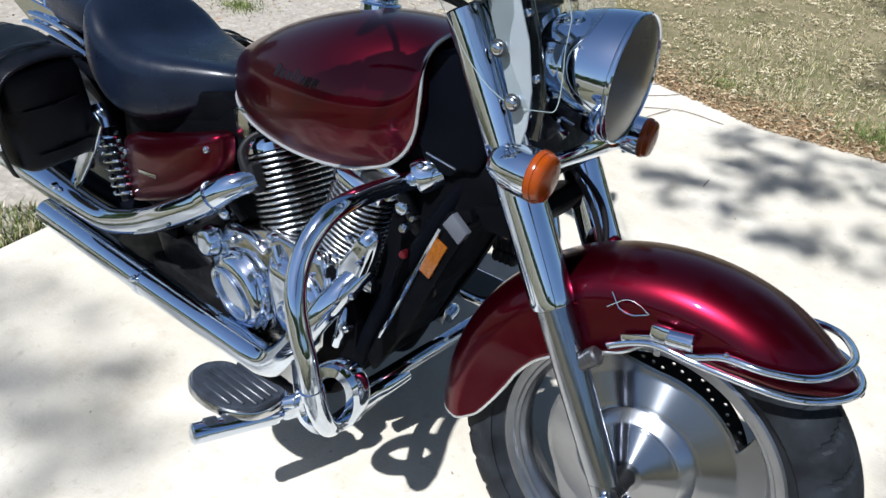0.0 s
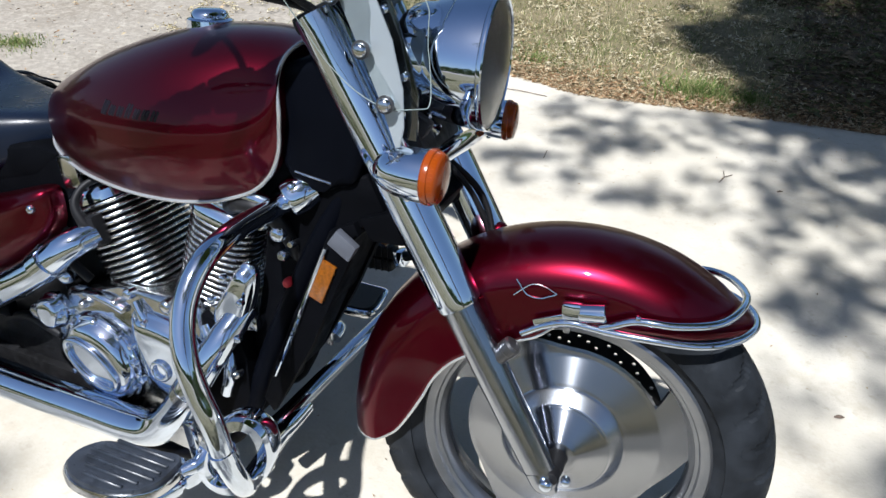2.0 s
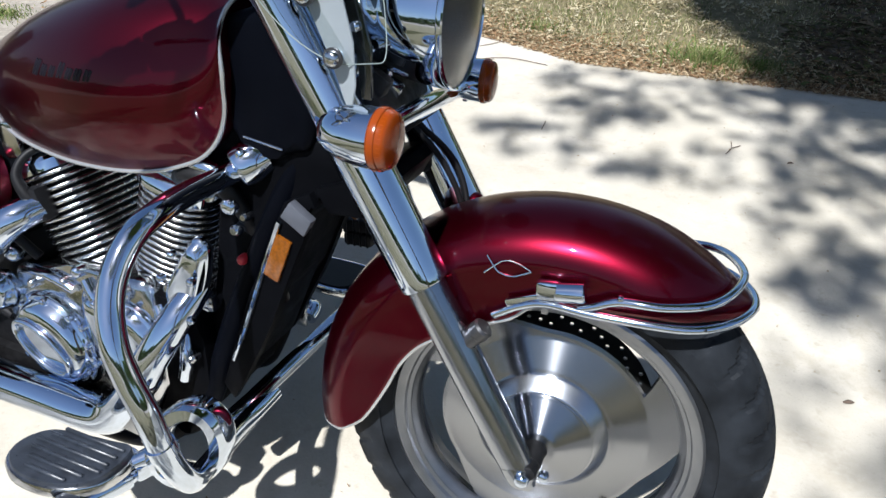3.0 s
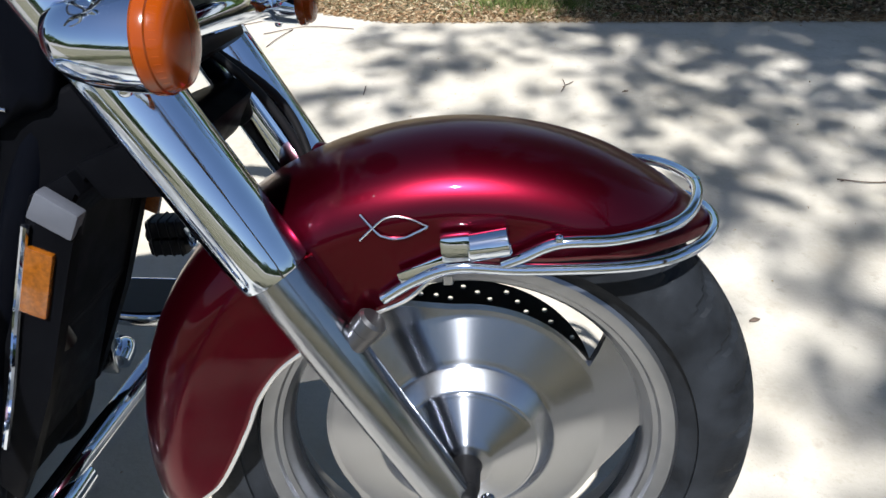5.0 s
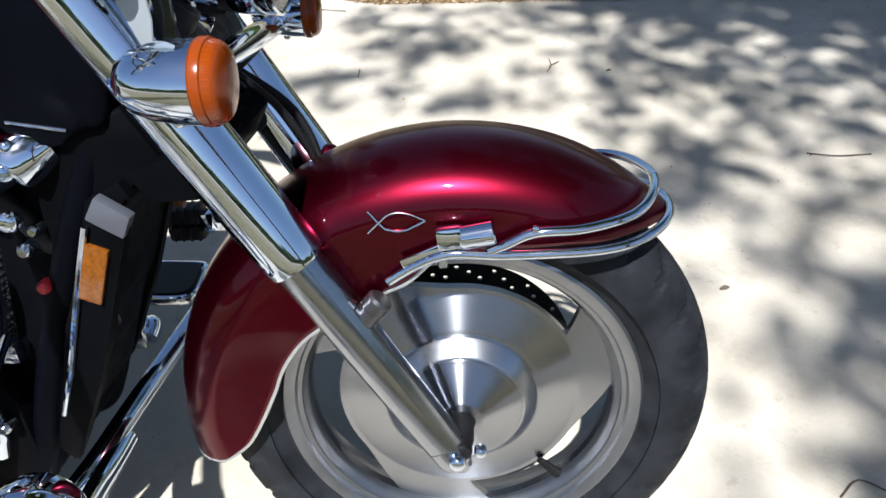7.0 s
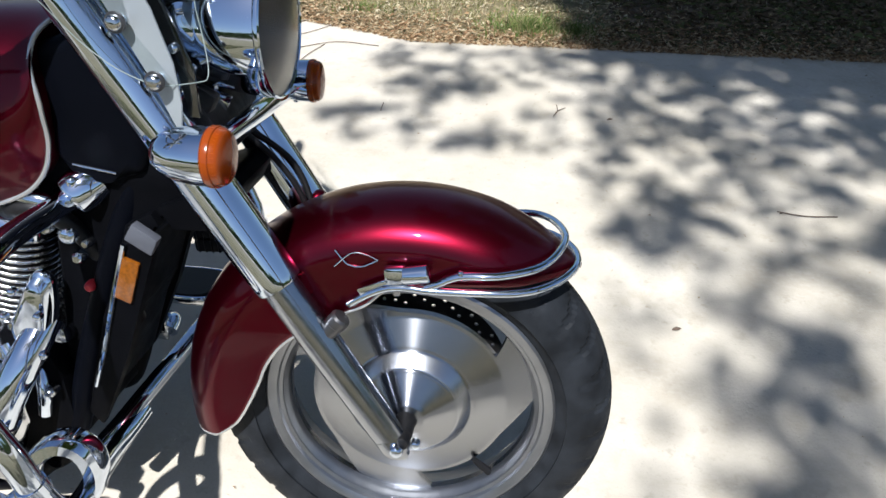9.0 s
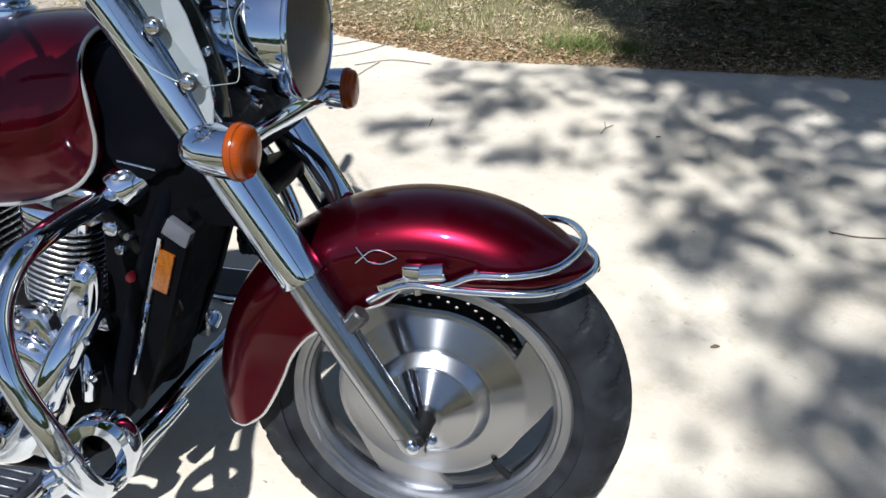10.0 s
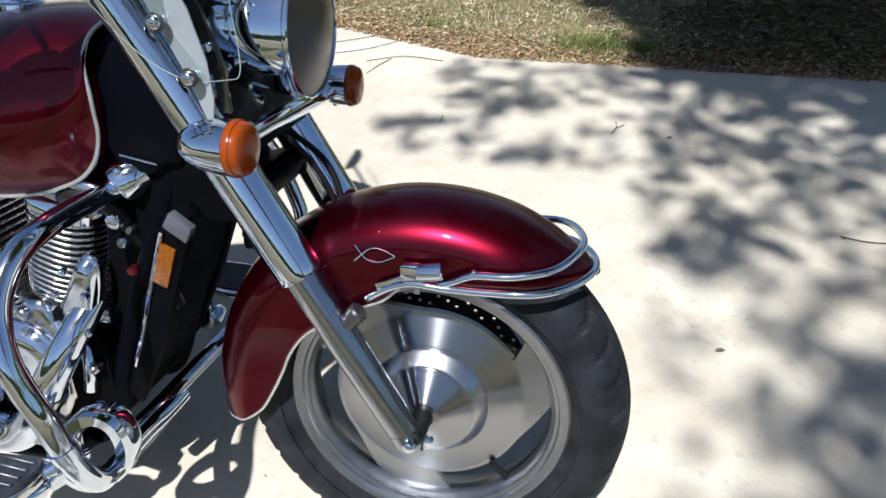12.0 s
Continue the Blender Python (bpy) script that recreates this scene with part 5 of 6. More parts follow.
# rear wheel, rear fender, swing arm
RW = B @ Matrix.Translation((-1.60, 0, -0.005))
rear_wheel = part("rear_wheel", revolve([(0.02, -0.05), (0.10, -0.04), (0.16, -0.02), (0.20, -0.045), (0.205, -0.05), (0.205, 0.05), (0.16, 0.02), (0.02, 0.05)], 64), RIM_ALLOY, bike, RW, "cast alloy rear wheel")
part("tyre", tyre(0.318, 0.078, 0.203, 0.05, n=136), RUBBER, rear_wheel, RW, "black rear tyre")
bm = bmesh.new()
rings(bm, [[Vector(((0.348 - 0.05 * abs(u) ** 3) * math.cos(radians(t)), 0.105 * u, (0.348 - 0.05 * abs(u) ** 3) * math.sin(radians(t)))) for u in np.linspace(-1, 1, 15)] for t in np.linspace(20, 190, 40)], closed_loop=False, cap=False)
rf = part("rear_fender", bm, BLACK, bike, RW, "dark rear fender under the saddlebags", angle=60)
rfs = rf.modifiers.new("thickness", "SOLIDIFY")
rfs.thickness = 0.003
for s in (-1, 1):
    part("swing_arm", sweep([(-1.10, s * 0.10, 0.0), (-1.35, s * 0.115, -0.01), (-1.62, s * 0.115, -0.005)], 0.026, 14, 4), BLACK, bike, B)

# saddlebags with straps and buckles, hanging upright beside the leaning frame
for s in (-1, 1):
    m = B @ Matrix.Translation((-1.462, -0.264, 0.238) if s < 0 else (-1.515, 0.236, 0.220)) @ pose(0, 0, 0, LEAN, 0, 0) @ Matrix.Diagonal((0.94, 0.97, 0.97, 1))
    sec = [(-0.150, 0.070, 0.095), (-0.143, 0.086, 0.112), (-0.11, 0.096, 0.120), (0.0, 0.100, 0.124), (0.11, 0.096, 0.121), (0.140, 0.088, 0.114), (0.148, 0.074, 0.098)]
    bm = bmesh.new()
    loops = []
    for x, w, h in spline(sec, 4):
        ring = []
        for k in range(40):
            a = 2 * math.pi * k / 40
            c, sn = math.cos(a), math.sin(a)
            bulge = 0.006 * math.sin(x * 31 + 2 * sn) * (1 if c * s > 0 else 0)
            ring.append((x, (w + bulge) * math.copysign(abs(c) ** 0.30, c), h * math.copysign(abs(sn) ** 0.34, sn)))
        loops.append(ring)
    rings(bm, loops)
    bag = part("saddlebag", bm, LEATHER, bike, m, "black leather saddlebag with buckled straps", angle=60)
    outer = spline([(-0.096, 0.122, 0), (-0.05, 0.140, 0), (0.02, 0.142, 0), (0.070, 0.128, 0), (0.098, 0.098, 0), (0.1065, 0.060, 0), (0.109, 0.026, 0)], 5)
    flap = bmesh.new()
    loops = []
    for x in np.linspace(-0.162, 0.156, 25):
        e = abs(x + 0.003) / 0.159
        sag = 0.010 * e ** 6 + 0.004 * math.sin(x * 26)
        top = [(y, z - sag - (0.012 * math.cos(x * 19) if k > 24 else 0)) for k, (y, z, _) in enumerate(outer)]
        prof = top + [(y - 0.005, z - 0.004) for y, z in reversed(top)]
        loops.append([(x, s * y, z) for y, z in prof])
    rings(flap, loops)
    lid = part("flap", flap, LEATHER, bag, m, "stiff leather lid flap with a rolled edge", angle=50)
    for z in (0.030, -0.075):
        part("seam", sweep([(0.150, s * -0.060, z), (0.153, 0, z - 0.002), (0.150, s * 0.060, z + 0.002)], 0.0030, 8, 4), LEATHER, bag, m)
    part("lid_seam", sweep([(-0.140, s * 0.128, 0.088), (0.0, s * 0.131, 0.092), (0.136, s * 0.128, 0.088)], 0.0028, 8, 6), LEATHER, lid, m)
    for x in (-0.162, 0.156):
        part("edge_piping", sweep([(x, s * y, z - 0.012) for y, z, _ in outer[::3]], 0.0045, 8, 3), LEATHER, lid, m)
    for x in (-0.066, 0.104):
        strap = [(x - 0.012, s * -0.06, 0.140), (x - 0.008, s * 0.01, 0.148), (x - 0.003, s * 0.068, 0.135), (x, s * 0.104, 0.100), (x, s * 0.115, 0.055), (x, s * 0.117, -0.02), (x + 0.003, s * 0.113, -0.095), (x + 0.004, s * 0.108, -0.120)]
        st = part("strap", sweep(strap, 0.0145, 12, 5, flat=0.20), LEATHER, bag, m, "leather strap")
        part("buckle", sweep([(x - 0.017, s * 0.121, 0.000), (x + 0.017, s * 0.121, 0.000), (x + 0.017, s * 0.120, -0.038), (x, s * 0.120, -0.046), (x - 0.017, s * 0.120, -0.038)], 0.0036, 8, 5, closed=True), CHROME, st, m, "chrome buckle")
        part("buckle_tongue", sweep([(x + 0.004, s * 0.122, 0.022), (x, s * 0.125, 0.0), (x - 0.002, s * 0.124, -0.026)], 0.0032, 8, 3), CHROME, st, m)
        part("strap_keeper", sweep([(x - 0.017, s * 0.110, 0.090), (x, s * 0.1145, 0.088), (x + 0.017, s * 0.110, 0.090)], 0.0035, 8, 4), CHROME, st, m, "bright strap keeper")

# luggage rack and backrest
for s in (-1, 1):
    part("rack_rail", sweep([(-1.725, s * 0.118, 0.344), (-1.64, s * 0.121, 0.350), (-1.55, s * 0.122, 0.346), (-1.41, s * 0.120, 0.328)], [0.011, 0.012, 0.012, 0.009], 12, 6, flat=0.6), CHROME, bike, B, "flat chrome luggage rack rail")
    part("rack_rail", sweep([(-1.715, s * 0.110, 0.366), (-1.62, s * 0.113, 0.368), (-1.50, s * 0.116, 0.362), (-1.44, s * 0.117, 0.350)], 0.007, 10, 6), CHROME, bike, B, "chrome luggage rack rail")
    part("rack_side", slab([(-1.856, 0.410), (-1.60, 0.392), (-1.58, 0.362), (-1.73, 0.340), (-1.808, 0.374)], s * 0.096, s * 0.104, 0.003, 1), CHROME, bike, B, "polished rack side plate")
    post = [(-1.652, s * 0.098, 0.365), (-1.664, s * 0.092, 0.42), (-1.675, s * 0.078, 0.49), (-1.682, s * 0.066, 0.545), (-1.69, s * 0.062, 0.60)]
    part("backrest_post", sweep(post, 0.0062, 12, 6), CHROME, bike, B, "chrome backrest post")
    part("post_foot", sweep([(-1.648, s * 0.100, 0.348), (-1.654, s * 0.098, 0.376)], [0.012, 0.009], 12, 2), CHROME, bike, B)
part("rack_bar", sweep([(-1.852, -0.104, 0.409), (-1.858, 0, 0.413), (-1.852, 0.104, 0.409)], 0.0075, 10, 4), CHROME, bike, B, "rear rack crossbar")
for k in range(5):
    y = -0.084 + 0.042 * k
    part("rack_bar", sweep([(-1.60, y, 0.388), (-1.70, y, 0.399), (-1.80, y, 0.408), (-1.864, y, 0.416)], [0.008, 0.008, 0.008, 0.0095], 10, 4, flat=0.7), CHROME, bike, B, "polished rack bar")
part("rack_bar", sweep([(-1.66, -0.10, 0.380), (-1.66, 0, 0.386), (-1.66, 0.10, 0.380)], 0.010, 10, 4), CHROME, bike, B)
bm = bmesh.new()
loops = []
for z, w, d in spline([(0.527, 0.055, 0.010), (0.531, 0.078, 0.020), (0.556, 0.094, 0.030), (0.61, 0.106, 0.036), (0.68, 0.108, 0.034), (0.73, 0.098, 0.028), (0.75, 0.070, 0.016)], 5):
    loops.append([(-1.685 - 0.15 * (z - 0.53) + d * math.copysign(abs(math.sin(a)) ** 0.6, math.sin(a)), w * math.copysign(abs(math.cos(a)) ** 0.6, math.cos(a)), z) for a in (2 * math.pi * k / 32 for k in range(32))])
rings(bm, loops)
part("backrest_pad", bm, VINYL, bike, B, "black vinyl backrest pad", angle=60)

# side stand
part("side_stand", sweep([(-0.68, 0.13, -0.16), (-0.74, 0.20, -0.20), (-0.80, 0.275, -0.255)], [0.012, 0.011, 0.010], 12, 4), CHROME, bike, B, "folded-out chrome side stand")

# ---------------------------------------------------------------- yard: tree, grass, litter
def scatter(count, place, make, name, material, label, category):
    """Many small loose meshes as one object."""
    vs, fs = [], []
    for _ in range(count):
        p = place()
        if p is None:
            continue
        v, f = make(*p)
        o = len(vs)
        vs += v
        fs += [[i + o for i in q] for q in f]
    me = bpy.data.meshes.new(name)
    me.from_pydata(vs, [], fs)
    me.materials.append(material)
    return tagged(new(name, me), label, category, kind="stuff")


rnd = random.Random(4)


def slab_edge(x):
    """Where the drive ends towards the lawn."""
    return SLAB_Y + 0.36 * max(0, -0.3 - max(x, -1.05)) - 0.30 * max(0, -1.05 - x)



def blade(x, y, h, w):
    a, lean, b_ = rnd.uniform(0, 6.28), rnd.uniform(0.1, 0.9) * h, rnd.uniform(0, 6.28)
    dx, dy = math.cos(a) * w, math.sin(a) * w
    lx, ly = math.cos(b_) * lean, math.sin(b_) * lean
    z = -0.025
    return ([(x - dx, y - dy, z), (x + dx, y + dy, z), (x + dx * 0.7 + lx * 0.4, y + dy * 0.7 + ly * 0.4, z + h * 0.6), (x - dx * 0.7 + lx * 0.4, y - dy * 0.7 + ly * 0.4, z + h * 0.6), (x + lx, y + ly, z + h)],
            [(0, 1, 2, 3), (3, 2, 4)])


def lawn():
    y = SLAB_Y + 0.02 + 8.0 * rnd.random() ** 1.7
    x = rnd.uniform(-4.6, 4.2)
    if x < -1.62 - 0.45 * (y - 2.2) + 0.35 * noise.noise((x * 1.5, y * 1.5, 0)) + rnd.gauss(0, 0.12):
        return None
    n = noise.noise((x * 1.4, y * 1.4, 2.0)) + 0.5 * noise.noise((x * 5, y * 5, 1.0))
    if SLAB_X < x and y < slab_edge(x) + 0.03:
        return None
    if y < slab_edge(x) + 0.24 + 0.14 * noise.noise((x * 2, 0, 7)) and rnd.random() < 0.88:
        return None
    if x > 3.2 + 0.9 * noise.noise((y * 0.9, 4.0, 0.0)) + rnd.gauss(0, 0.2):
        return None
    if n < -0.18 and rnd.random() < 0.7:
        return None
    if x > 0.95 + 0.7 * noise.noise((x * 2.3, y * 2.3, 6.0)) + rnd.gauss(0, 0.25) and rnd.random() < 0.55:
        return None
    return x, y, rnd.uniform(0.010, 0.036) * (1 + 0.9 * max(0, n)), rnd.uniform(0.0010, 0.0026)


scatter(260000, lawn, blade, "grass", GRASS, "patchy half-dry short lawn", "grass")


def green_patch():
    p = lawn()
    if p is None or noise.noise((p[0] * 2.6, p[1] * 2.6, 5.0)) + 0.4 * noise.noise((p[0] * 9, p[1] * 9, 5.0)) < 0.12:
        return None
    return p


scatter(70000, green_patch, blade, "green_grass", GREEN, "greener patches in the half-dry lawn", "grass")


def tuft_at(cx, cy, r, hi):
    def place():
        a, d = rnd.uniform(0, 6.28), r * abs(rnd.gauss(0, 0.5))
        return cx + d * math.cos(a), cy + d * math.sin(a) * 0.6, rnd.uniform(0.4, 1) * hi, rnd.uniform(0.0015, 0.003)
    return place


for cx, cy, r, hi, n in ((0.20, 2.36, 0.22, 0.10, 900), (0.42, 2.34, 0.14, 0.09, 350), (-3.12, 1.93, 0.24, 0.032, 900), (-2.6, 3.2, 0.2, 0.03, 350), (-3.3, 2.9, 0.16, 0.03, 300), (-0.55, 2.55, 0.2, 0.06, 200)):
    scatter(n, tuft_at(cx, cy, r, hi), blade, "grass_tuft", GREEN, "green tuft of grass beside the drive", "grass")


def verge():
    x, y = SLAB_X - 0.02 - 1.6 * rnd.random() ** 1.6, rnd.uniform(-3.4, 0.35)
    if y > 0.10 + 0.16 * noise.noise((x * 3, 0, 2)) - 0.25 * (SLAB_X - x):
        return None
    if SLAB_X - x > 0.75 + 0.5 * noise.noise((0.7, y * 1.6, 4.0)) + rnd.gauss(0, 0.12):
        return None
    return x, y, rnd.uniform(0.02, 0.06), rnd.uniform(0.0015, 0.0035)


scatter(15000, verge, blade, "grass_verge", GRASS, "dry grass verge at the end of the drive", "grass")
scatter(20000, verge, blade, "green_verge", GREEN, "green grass in the verge at the end of the drive", "grass")


def side_grass():
    x, y = rnd.uniform(-3.2, 4.2), -1.20 - 3.0 * rnd.random() ** 1.5
    if rnd.random() < 0.35 - 0.8 * noise.noise((x * 1.4, y * 1.4, 12.0)) or abs(x - 0.5) > 3.2 + 0.6 * noise.noise((y * 2, x, 1.0)):
        return None
    return x, y, rnd.uniform(0.015, 0.05), rnd.uniform(0.0015, 0.0035)


scatter(45000, side_grass, blade, "side_grass", GRASS, "short dry grass beside the drive", "grass")


def flake(x, y, s):
    a, t, w = rnd.uniform(0, 6.28), rnd.uniform(-0.5, 0.5), rnd.uniform(0.06, 0.5) ** 1.2
    c, sn = math.cos(a) * s, math.sin(a) * s
    z = rnd.uniform(-0.010, 0.006) if y > slab_edge(x) or x < SLAB_X else 0.003
    k = rnd.uniform(-0.4, 0.4)
    return ([(x - c, y - sn, z), (x + sn * w + c * k, y - c * w + sn * k, z + t * s * 0.8 + 0.004), (x + c, y + sn, z + rnd.uniform(0.001, 0.008)), (x - sn * w * 0.7, y + c * w * 0.7, z - t * s * 0.3 + 0.006)], [(0, 1, 2), (0, 2, 3)])


def litter_place():
    x = rnd.uniform(-1.6, 4.0)
    y = slab_edge(x) + abs(rnd.gauss(0, 0.17)) - 0.02
    return x, y, rnd.uniform(0.005, 0.015)


scatter(24000, litter_place, flake, "leaf_litter", LITTER, "dry straw-coloured leaf litter along the drive's edge", "leaf litter")
scatter(420, lambda: (rnd.uniform(-1.7, 3.5), rnd.uniform(-0.6, 2.15), rnd.uniform(0.0012, 0.0035)), flake, "crumbs", LITTER, "tiny dry crumbs strewn over the concrete", "debris")


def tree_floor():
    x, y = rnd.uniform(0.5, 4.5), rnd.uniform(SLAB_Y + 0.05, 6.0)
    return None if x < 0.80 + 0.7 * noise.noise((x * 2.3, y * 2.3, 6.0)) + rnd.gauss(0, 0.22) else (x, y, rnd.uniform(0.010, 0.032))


scatter(95000, tree_floor, flake, "fallen_leaves", SHADE_LEAF, "brown leaf litter on the shaded lawn, coloured darker to deepen the shade", "leaf litter")


def thatch():
    x, y = rnd.uniform(-2.6, 1.3), rnd.uniform(SLAB_Y + 0.1, 5.2)
    if y < slab_edge(x) + 0.06 or noise.noise((x * 6.0, y * 5.0, 2.0)) + 0.7 * noise.noise((x * 17.0, y * 14.0, 7.0)) < 0.10:
        return None
    return None if rnd.random() < (x - 0.3) / 0.7 else (x, y, rnd.uniform(0.005, 0.014))


scatter(70000, thatch, flake, "thatch", STRAW, "pale dead straw matted into the lawn", "grass")


def dirt_place():
    x, y = rnd.uniform(-6.0, -1.0), rnd.uniform(0.2, 6.0)
    return None if x > SLAB_X and y < SLAB_Y + 0.1 else (x, y, rnd.uniform(0.004, 0.018))


scatter(2600, dirt_place, flake, "dirt_litter", LITTER, "dry leaves and chips strewn over the dirt", "leaf litter")
for x, y, s, a in ((0.576, 0.520, 0.011, 0.4), (0.501, 1.561, 0.010, 1.0), (0.34, 0.33, 0.005, 2.0), (0.96, 1.04, 0.006, 0.2)):
    bm = sweep([(x - s, y - s * 0.2, 0.003), (x, y, 0.006), (x + s, y + s * 0.3, 0.004)], [s * 0.2, s * 0.55, s * 0.15], 8, 3, flat=0.4)
    thing("fallen_leaf", bm, TWIG, "small curled dark dry leaf on the concrete", "leaf", group="fallen leaves")
for pts in ([(0.30, 1.56, 0.004), (0.316, 1.60, 0.006), (0.315, 1.65, 0.004)], [(0.316, 1.60, 0.006), (0.345, 1.63, 0.005)], [(-0.32, 1.54, 0.003), (-0.319, 1.60, 0.004)], [(0.95, 1.05, 0.003), (1.02, 1.03, 0.006), (1.12, 1.04, 0.003)], [(-0.75, 2.05, 0.004), (-0.6, 2.12, 0.006), (-0.42, 2.10, 0.004)], [(0.62, 0.02, 0.003), (0.66, 0.05, 0.005), (0.70, 0.03, 0.003)],
            [(-1.015, 2.40, 0.004), (-0.954, 2.44, 0.006), (-0.88, 2.50, 0.004)], [(-0.962, 2.237, 0.003), (-0.875, 2.28, 0.005), (-0.797, 2.337, 0.003)], [(-0.921, 2.112, 0.003), (-0.796, 2.173, 0.005), (-0.712, 2.244, 0.005), (-0.66, 2.311, 0.004)],
            [(-0.713, 1.93, 0.003), (-0.689, 1.998, 0.006), (-0.65, 2.097, 0.003)]):
    thing("twig", sweep(pts, 0.0016, 6, 4), TWIG, "thin dry twig lying on the concrete", "twig", group="twigs")

# the tree behind the camera whose leaves dapple the drive
SHIFT = Vector((-SUN_FROM.x / SUN_FROM.z, -SUN_FROM.y / SUN_FROM.z))


def leafy(x, y, z, s):
    a, t = rnd.uniform(0, 6.28), rnd.uniform(-0.9, 0.9)
    u = Vector((math.cos(a), math.sin(a), t * 0.5)).normalized() * s
    v = Vector((-math.sin(a), math.cos(a), rnd.uniform(-0.6, 0.6))).normalized() * s * 0.55
    c = Vector((x, y, z))
    return [tuple(c - u), tuple(c + v), tuple(c + u), tuple(c - v)], [(0, 1, 2, 3)]


CLUMPS = []
rc = random.Random(11)


def shade(gx, gy):
    """How leafy the crown is where its shade falls at (gx, gy)."""
    far = max(0.0, 1 - max(0.0, gx - 2.6 - 0.6 * noise.noise((gy * 1.3, 2.0, 0.0))) / 0.8)
    if gy > 1.30:
        solid = max(0.0, min(1.0, (gx - 0.75) / 0.6)) * 0.40 + (0.55 if gy > 1.84 + 0.12 * noise.noise((gx * 4, 1.0, 3.0)) and gx > 0.75 + 0.2 * noise.noise((gy * 6, 2.0, 1.0)) else 0.0)
        return far * (0.25 + 0.31 * max(0.0, min(1.0, (gx - 0.25) / 0.5)) + solid) if gx > 0.10 else (0.28 if gx > -0.40 - 0.3 * noise.noise((gy * 3, 5.0, 0.0)) else 0.0)
    if gy > 0.75:
        return far * (0.40 + 0.25 * max(0.0, min(1.0, (gx - 1.0) / 0.3)) * min(1.0, (gy - 0.75) / 0.3)) if gx > 0.30 + 0.4 * (1.3 - gy) + 0.2 * noise.noise((gy * 5, 1.0, 0.0)) else 0.0
    # Extra leaves shade unseen near ground, added to darken the chrome's reflections.
    if gx > -0.95 and gy < -0.62 - 0.12 * noise.noise((gx * 3, 4.0, 2.0)):
        return 0.50 * far * max(0.0, min(1.0, (gy + 2.1 + 0.9 * noise.noise((gx * 1.6, 2.0, 9.0))) / 0.5, (gx + 0.85 + 0.5 * noise.noise((gy * 2.0, 5.0, 3.0))) / 0.4))
    near = max(0.0, min(1.0, (gy + 1.1 + 0.5 * noise.noise((gx * 1.5, 7.0, 0.0))) / 0.7))
    if gx > 0.66 + 0.2 * noise.noise((gy * 4, 3.0, 0.0)):
        return far * near * 0.50
    if gx > 0.42 and gy > -0.1:
        return 0.14
    return 0.50 * max(0.0, 1 - math.hypot((gx + 1.55) / 0.85, (gy + 0.80) / 0.75)) ** 0.5 if gx < -0.8 and gy < -0.12 else 0.0


while len(CLUMPS) < 6700:
    gx, gy = (rc.uniform(-0.7, 3.9), rc.uniform(-2.6, 2.15)) if rc.random() < 0.92 else (rc.uniform(-2.4, -0.8), rc.uniform(-1.6, -0.1))
    if rc.random() > shade(gx, gy) * (0.36 + 1.05 * noise.noise((gx * 17.0, gy * 21.0, 3.3)) + 0.45 * noise.noise((gx * 3.1, gy * 3.6, 8.1))):
        continue
    h = rc.uniform(3.4, 4.8) if gy > 0.9 else rc.uniform(4.2, 6.0) if gx > -0.8 else rc.uniform(6.0, 7.5)
    CLUMPS.append((gx - SHIFT.x * h, gy - SHIFT.y * h, h, rc.uniform(0.006, 0.026)))
while len(CLUMPS) < 9300:
    gx, gy = rc.uniform(-1.0, 4.0), rc.uniform(2.1, 5.8)
    deep = (gx - 0.24 + 0.28 * (gy - 2.2) - 0.25 * noise.noise((gx, gy * 2, 0.4))) / 0.55
    if rc.random() > min(1.0, 0.75 * deep) ** 2 if deep > 0 else True:
        continue
    if rc.random() < (gx - 2.6) / 1.4 + 0.6 * noise.noise((gy * 1.5, 4.0, 1.0)) or rc.random() < (gy - 4.3) / 1.2 + 0.5 * noise.noise((gx * 1.5, 9.0, 1.0)):
        continue
    if noise.noise((gx * 2.8, gy * 2.2, 5.5)) + 0.5 * noise.noise((gx * 7, gy * 6, 1.5)) > 0.06 and rc.random() < 0.95:
        continue
    if deep < 1 and noise.noise((gx * 4, gy * 4, 9.0)) < 0.25 - 0.6 * deep:
        continue
    if gy > 3.45 + 0.3 * noise.noise((gx * 2.0, 3.0, gy)) and rc.random() < 0.86:
        continue
    h = rc.uniform(3.8, 5.6)
    CLUMPS.append((gx - SHIFT.x * h, gy - SHIFT.y * h, h, rc.uniform(0.045, 0.10)))
base = Vector((3.1, -3.3, -0.03))
tree = tagged(new("tree"), "leafy yard tree that dapples the drive with shade", "tree")
tree.location = base
trunk = part("trunk", sweep([(3.1, -3.3, -0.05), (3.05, -3.25, 0.8), (2.95, -3.1, 1.7), (2.8, -2.8, 2.6), (2.6, -2.3, 3.4), (2.4, -1.6, 4.4)], [0.22, 0.16, 0.14, 0.12, 0.09, 0.04], 16, 6), BARK, tree)
reach = [c for c in CLUMPS if c[0] + SHIFT.x * c[2] > 2.0]
for k in range(14):
    c = reach[k * len(reach) // 14]
    st = Vector((2.86, -2.92, rc.uniform(2.1, 2.6)))
    mid = (st + Vector(c[:3])) / 2 + Vector((rc.uniform(-0.2, 0.2), rc.uniform(-0.2, 0.2), 0.25))
    part("limb", sweep([st, mid, c[:3]], [0.035, 0.016, 0.004], 8, 6), BARK, tree)
vs, fs = [], []
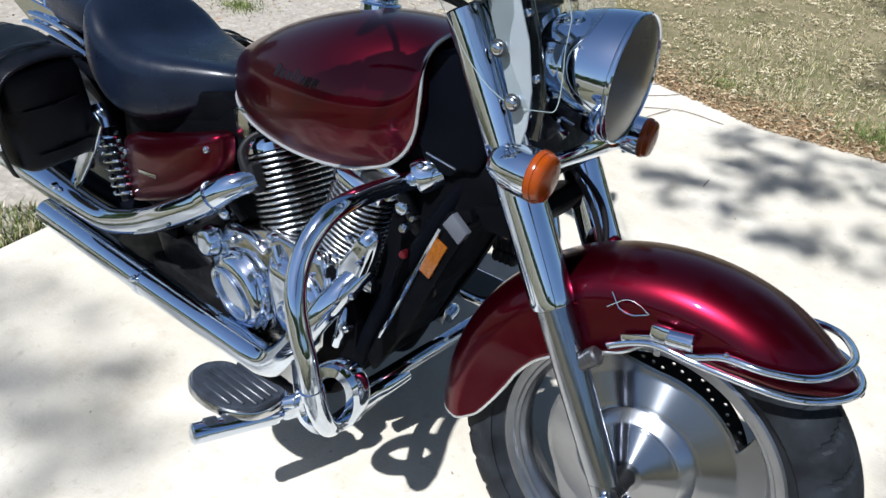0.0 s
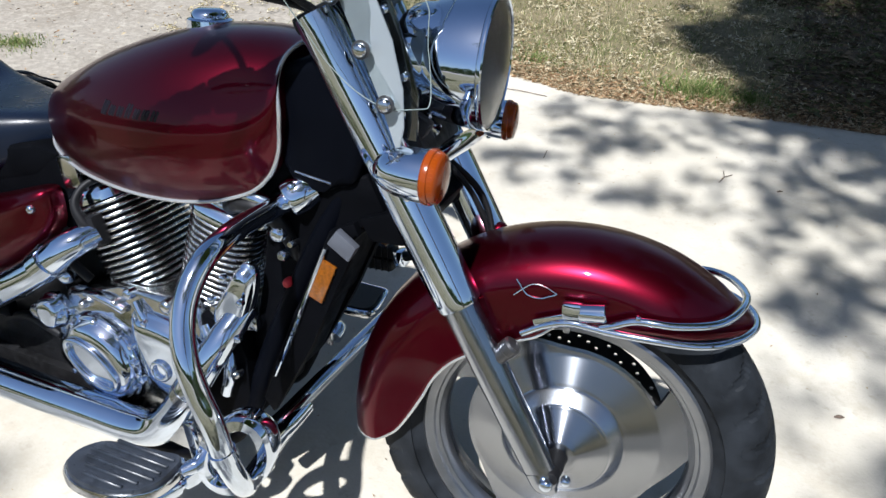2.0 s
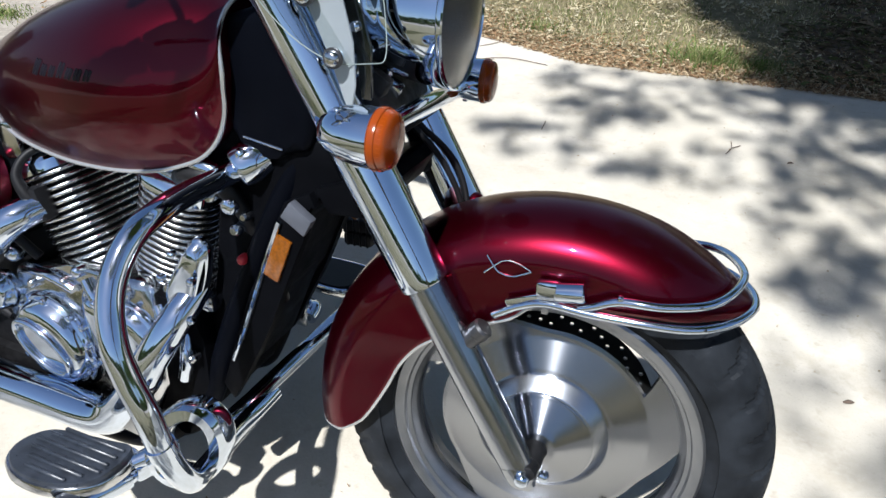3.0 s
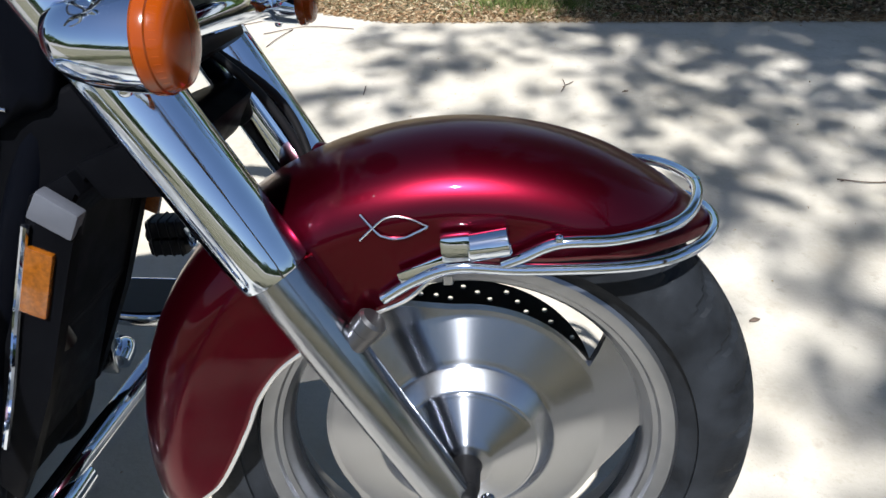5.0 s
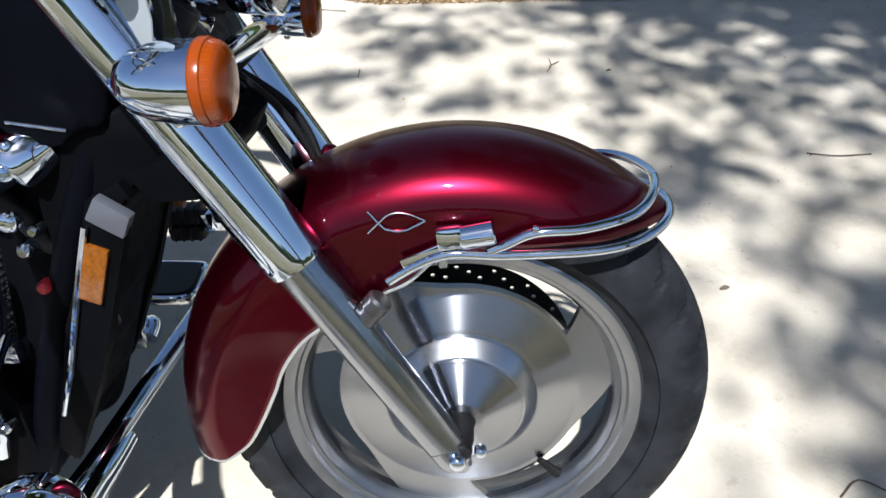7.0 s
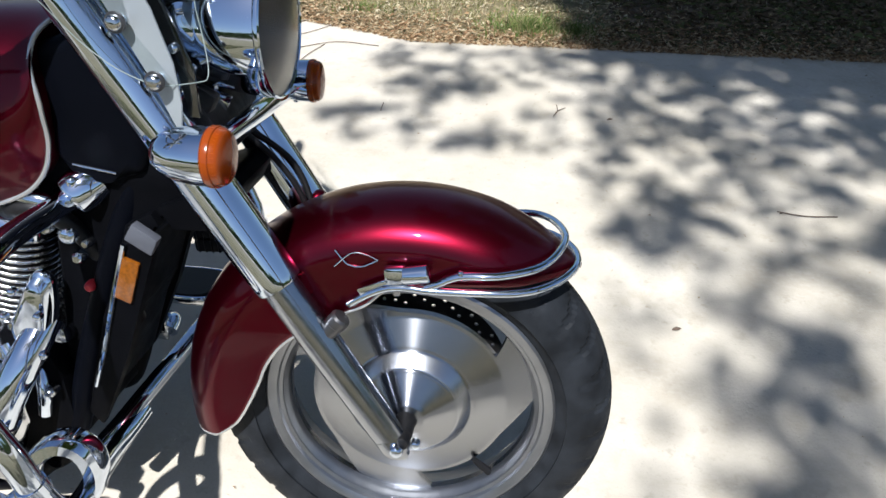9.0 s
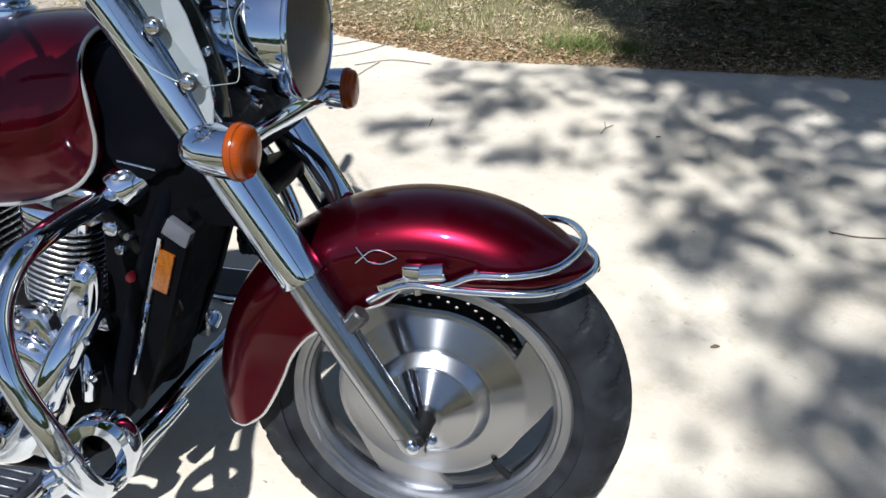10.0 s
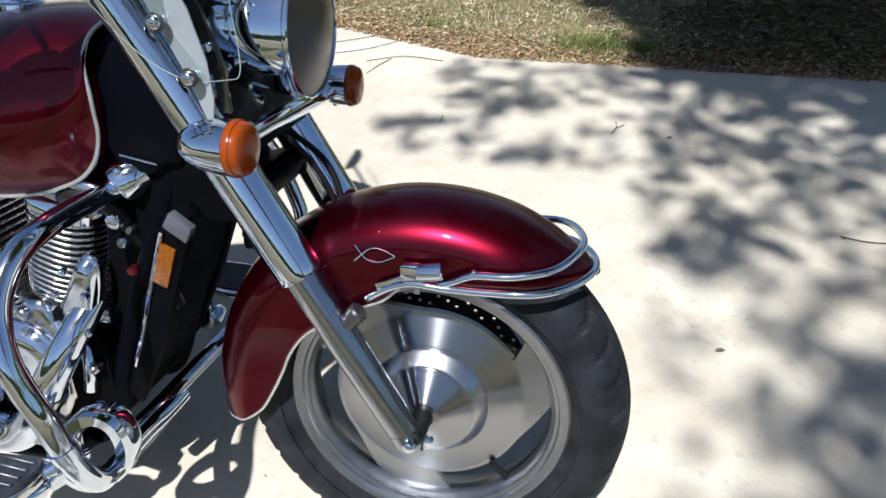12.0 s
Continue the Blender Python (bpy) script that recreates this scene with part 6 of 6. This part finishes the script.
for cx, cy, cz, r in CLUMPS:
    for _ in range(int(5 + r * 280)):
        q = (cx + rc.gauss(0, r), cy + rc.gauss(0, r), cz + rc.gauss(0, r * 0.7), rc.uniform(0.016, 0.034) * (0.85 if r < 0.0421 else 1.6))
        v, f = leafy(*q)
        o = len(vs)
        vs += v
        fs += [[i + o for i in g] for g in f]
me = bpy.data.meshes.new("crown")
me.from_pydata(vs, [], fs)
me.materials.append(LEAF)
crown = new("crown", me)
crown.parent = tree
crown.location = -base

# a second, unseen tree, added to block sky light over the far lawn
sky_block_tree = tagged(new("tree"), "unseen broad leafy tree added to block sky light over the lawn", "tree")
sky_block_tree.location = (5.2, 5.6, -0.03)
part("trunk", sweep([(5.2, 5.6, -0.05), (5.15, 5.55, 1.0), (4.9, 5.4, 2.4), (4.6, 5.3, 3.6), (4.3, 5.2, 4.6)], [0.30, 0.22, 0.18, 0.13, 0.05], 16, 6), BARK, sky_block_tree)
for tip in ((2.2, 4.6, 4.0), (3.0, 6.4, 4.3), (3.6, 3.6, 4.1), (6.4, 6.6, 4.4), (6.2, 4.4, 4.2)):
    part("limb", sweep([(4.85, 5.4, 2.6), ((4.85 + tip[0]) / 2, (5.4 + tip[1]) / 2, 3.6), tip], [0.07, 0.04, 0.012], 8, 6), BARK, sky_block_tree)
vs, fs = [], []
for _ in range(11000):
    x_, y_ = rc.uniform(0.9, 7.5), rc.uniform(2.9, 8.5)
    if (x_ - 4.2) ** 2 / 11 + (y_ - 5.6) ** 2 / 8 > 1 + 0.3 * noise.noise((x_, y_, 4.0)):
        continue
    v, f = leafy(x_, y_, rc.uniform(3.2, 5.6), rc.uniform(0.05, 0.11))
    o = len(vs)
    vs += v
    fs += [[i + o for i in q] for q in f]
me = bpy.data.meshes.new("crown")
me.from_pydata(vs, [], fs)
me.materials.append(LEAF)
sky_block_crown = new("crown", me)
sky_block_crown.parent = sky_block_tree
sky_block_crown.location = -sky_block_tree.location

# what closes the place: low woods far round the yard
vs, fs = [], []
for _ in range(16000):
    a = rc.uniform(0, 6.283)
    rr = rc.uniform(24, 34)
    hh = 3.2 + 2.2 * noise.noise((math.cos(a) * 4, math.sin(a) * 4, 1.0))
    z = hh * rc.random() ** 0.8
    sz = rc.uniform(0.25, 0.6)
    c = Vector((rr * math.cos(a), rr * math.sin(a), z))
    u = Vector((rc.gauss(0, 1), rc.gauss(0, 1), rc.gauss(0, 1))).normalized() * sz
    v = u.cross(Vector((rc.gauss(0, 1), rc.gauss(0, 1), rc.gauss(0, 1)))).normalized() * sz * 0.7
    o = len(vs)
    vs += [tuple(c - u), tuple(c + v), tuple(c + u), tuple(c - v)]
    fs.append((o, o + 1, o + 2, o + 3))
me = bpy.data.meshes.new("woods")
me.from_pydata(vs, [], fs)
me.materials.append(LEAF)
tagged(new("woods", me), "dark leafy woods round the yard", "woods", kind="stuff")
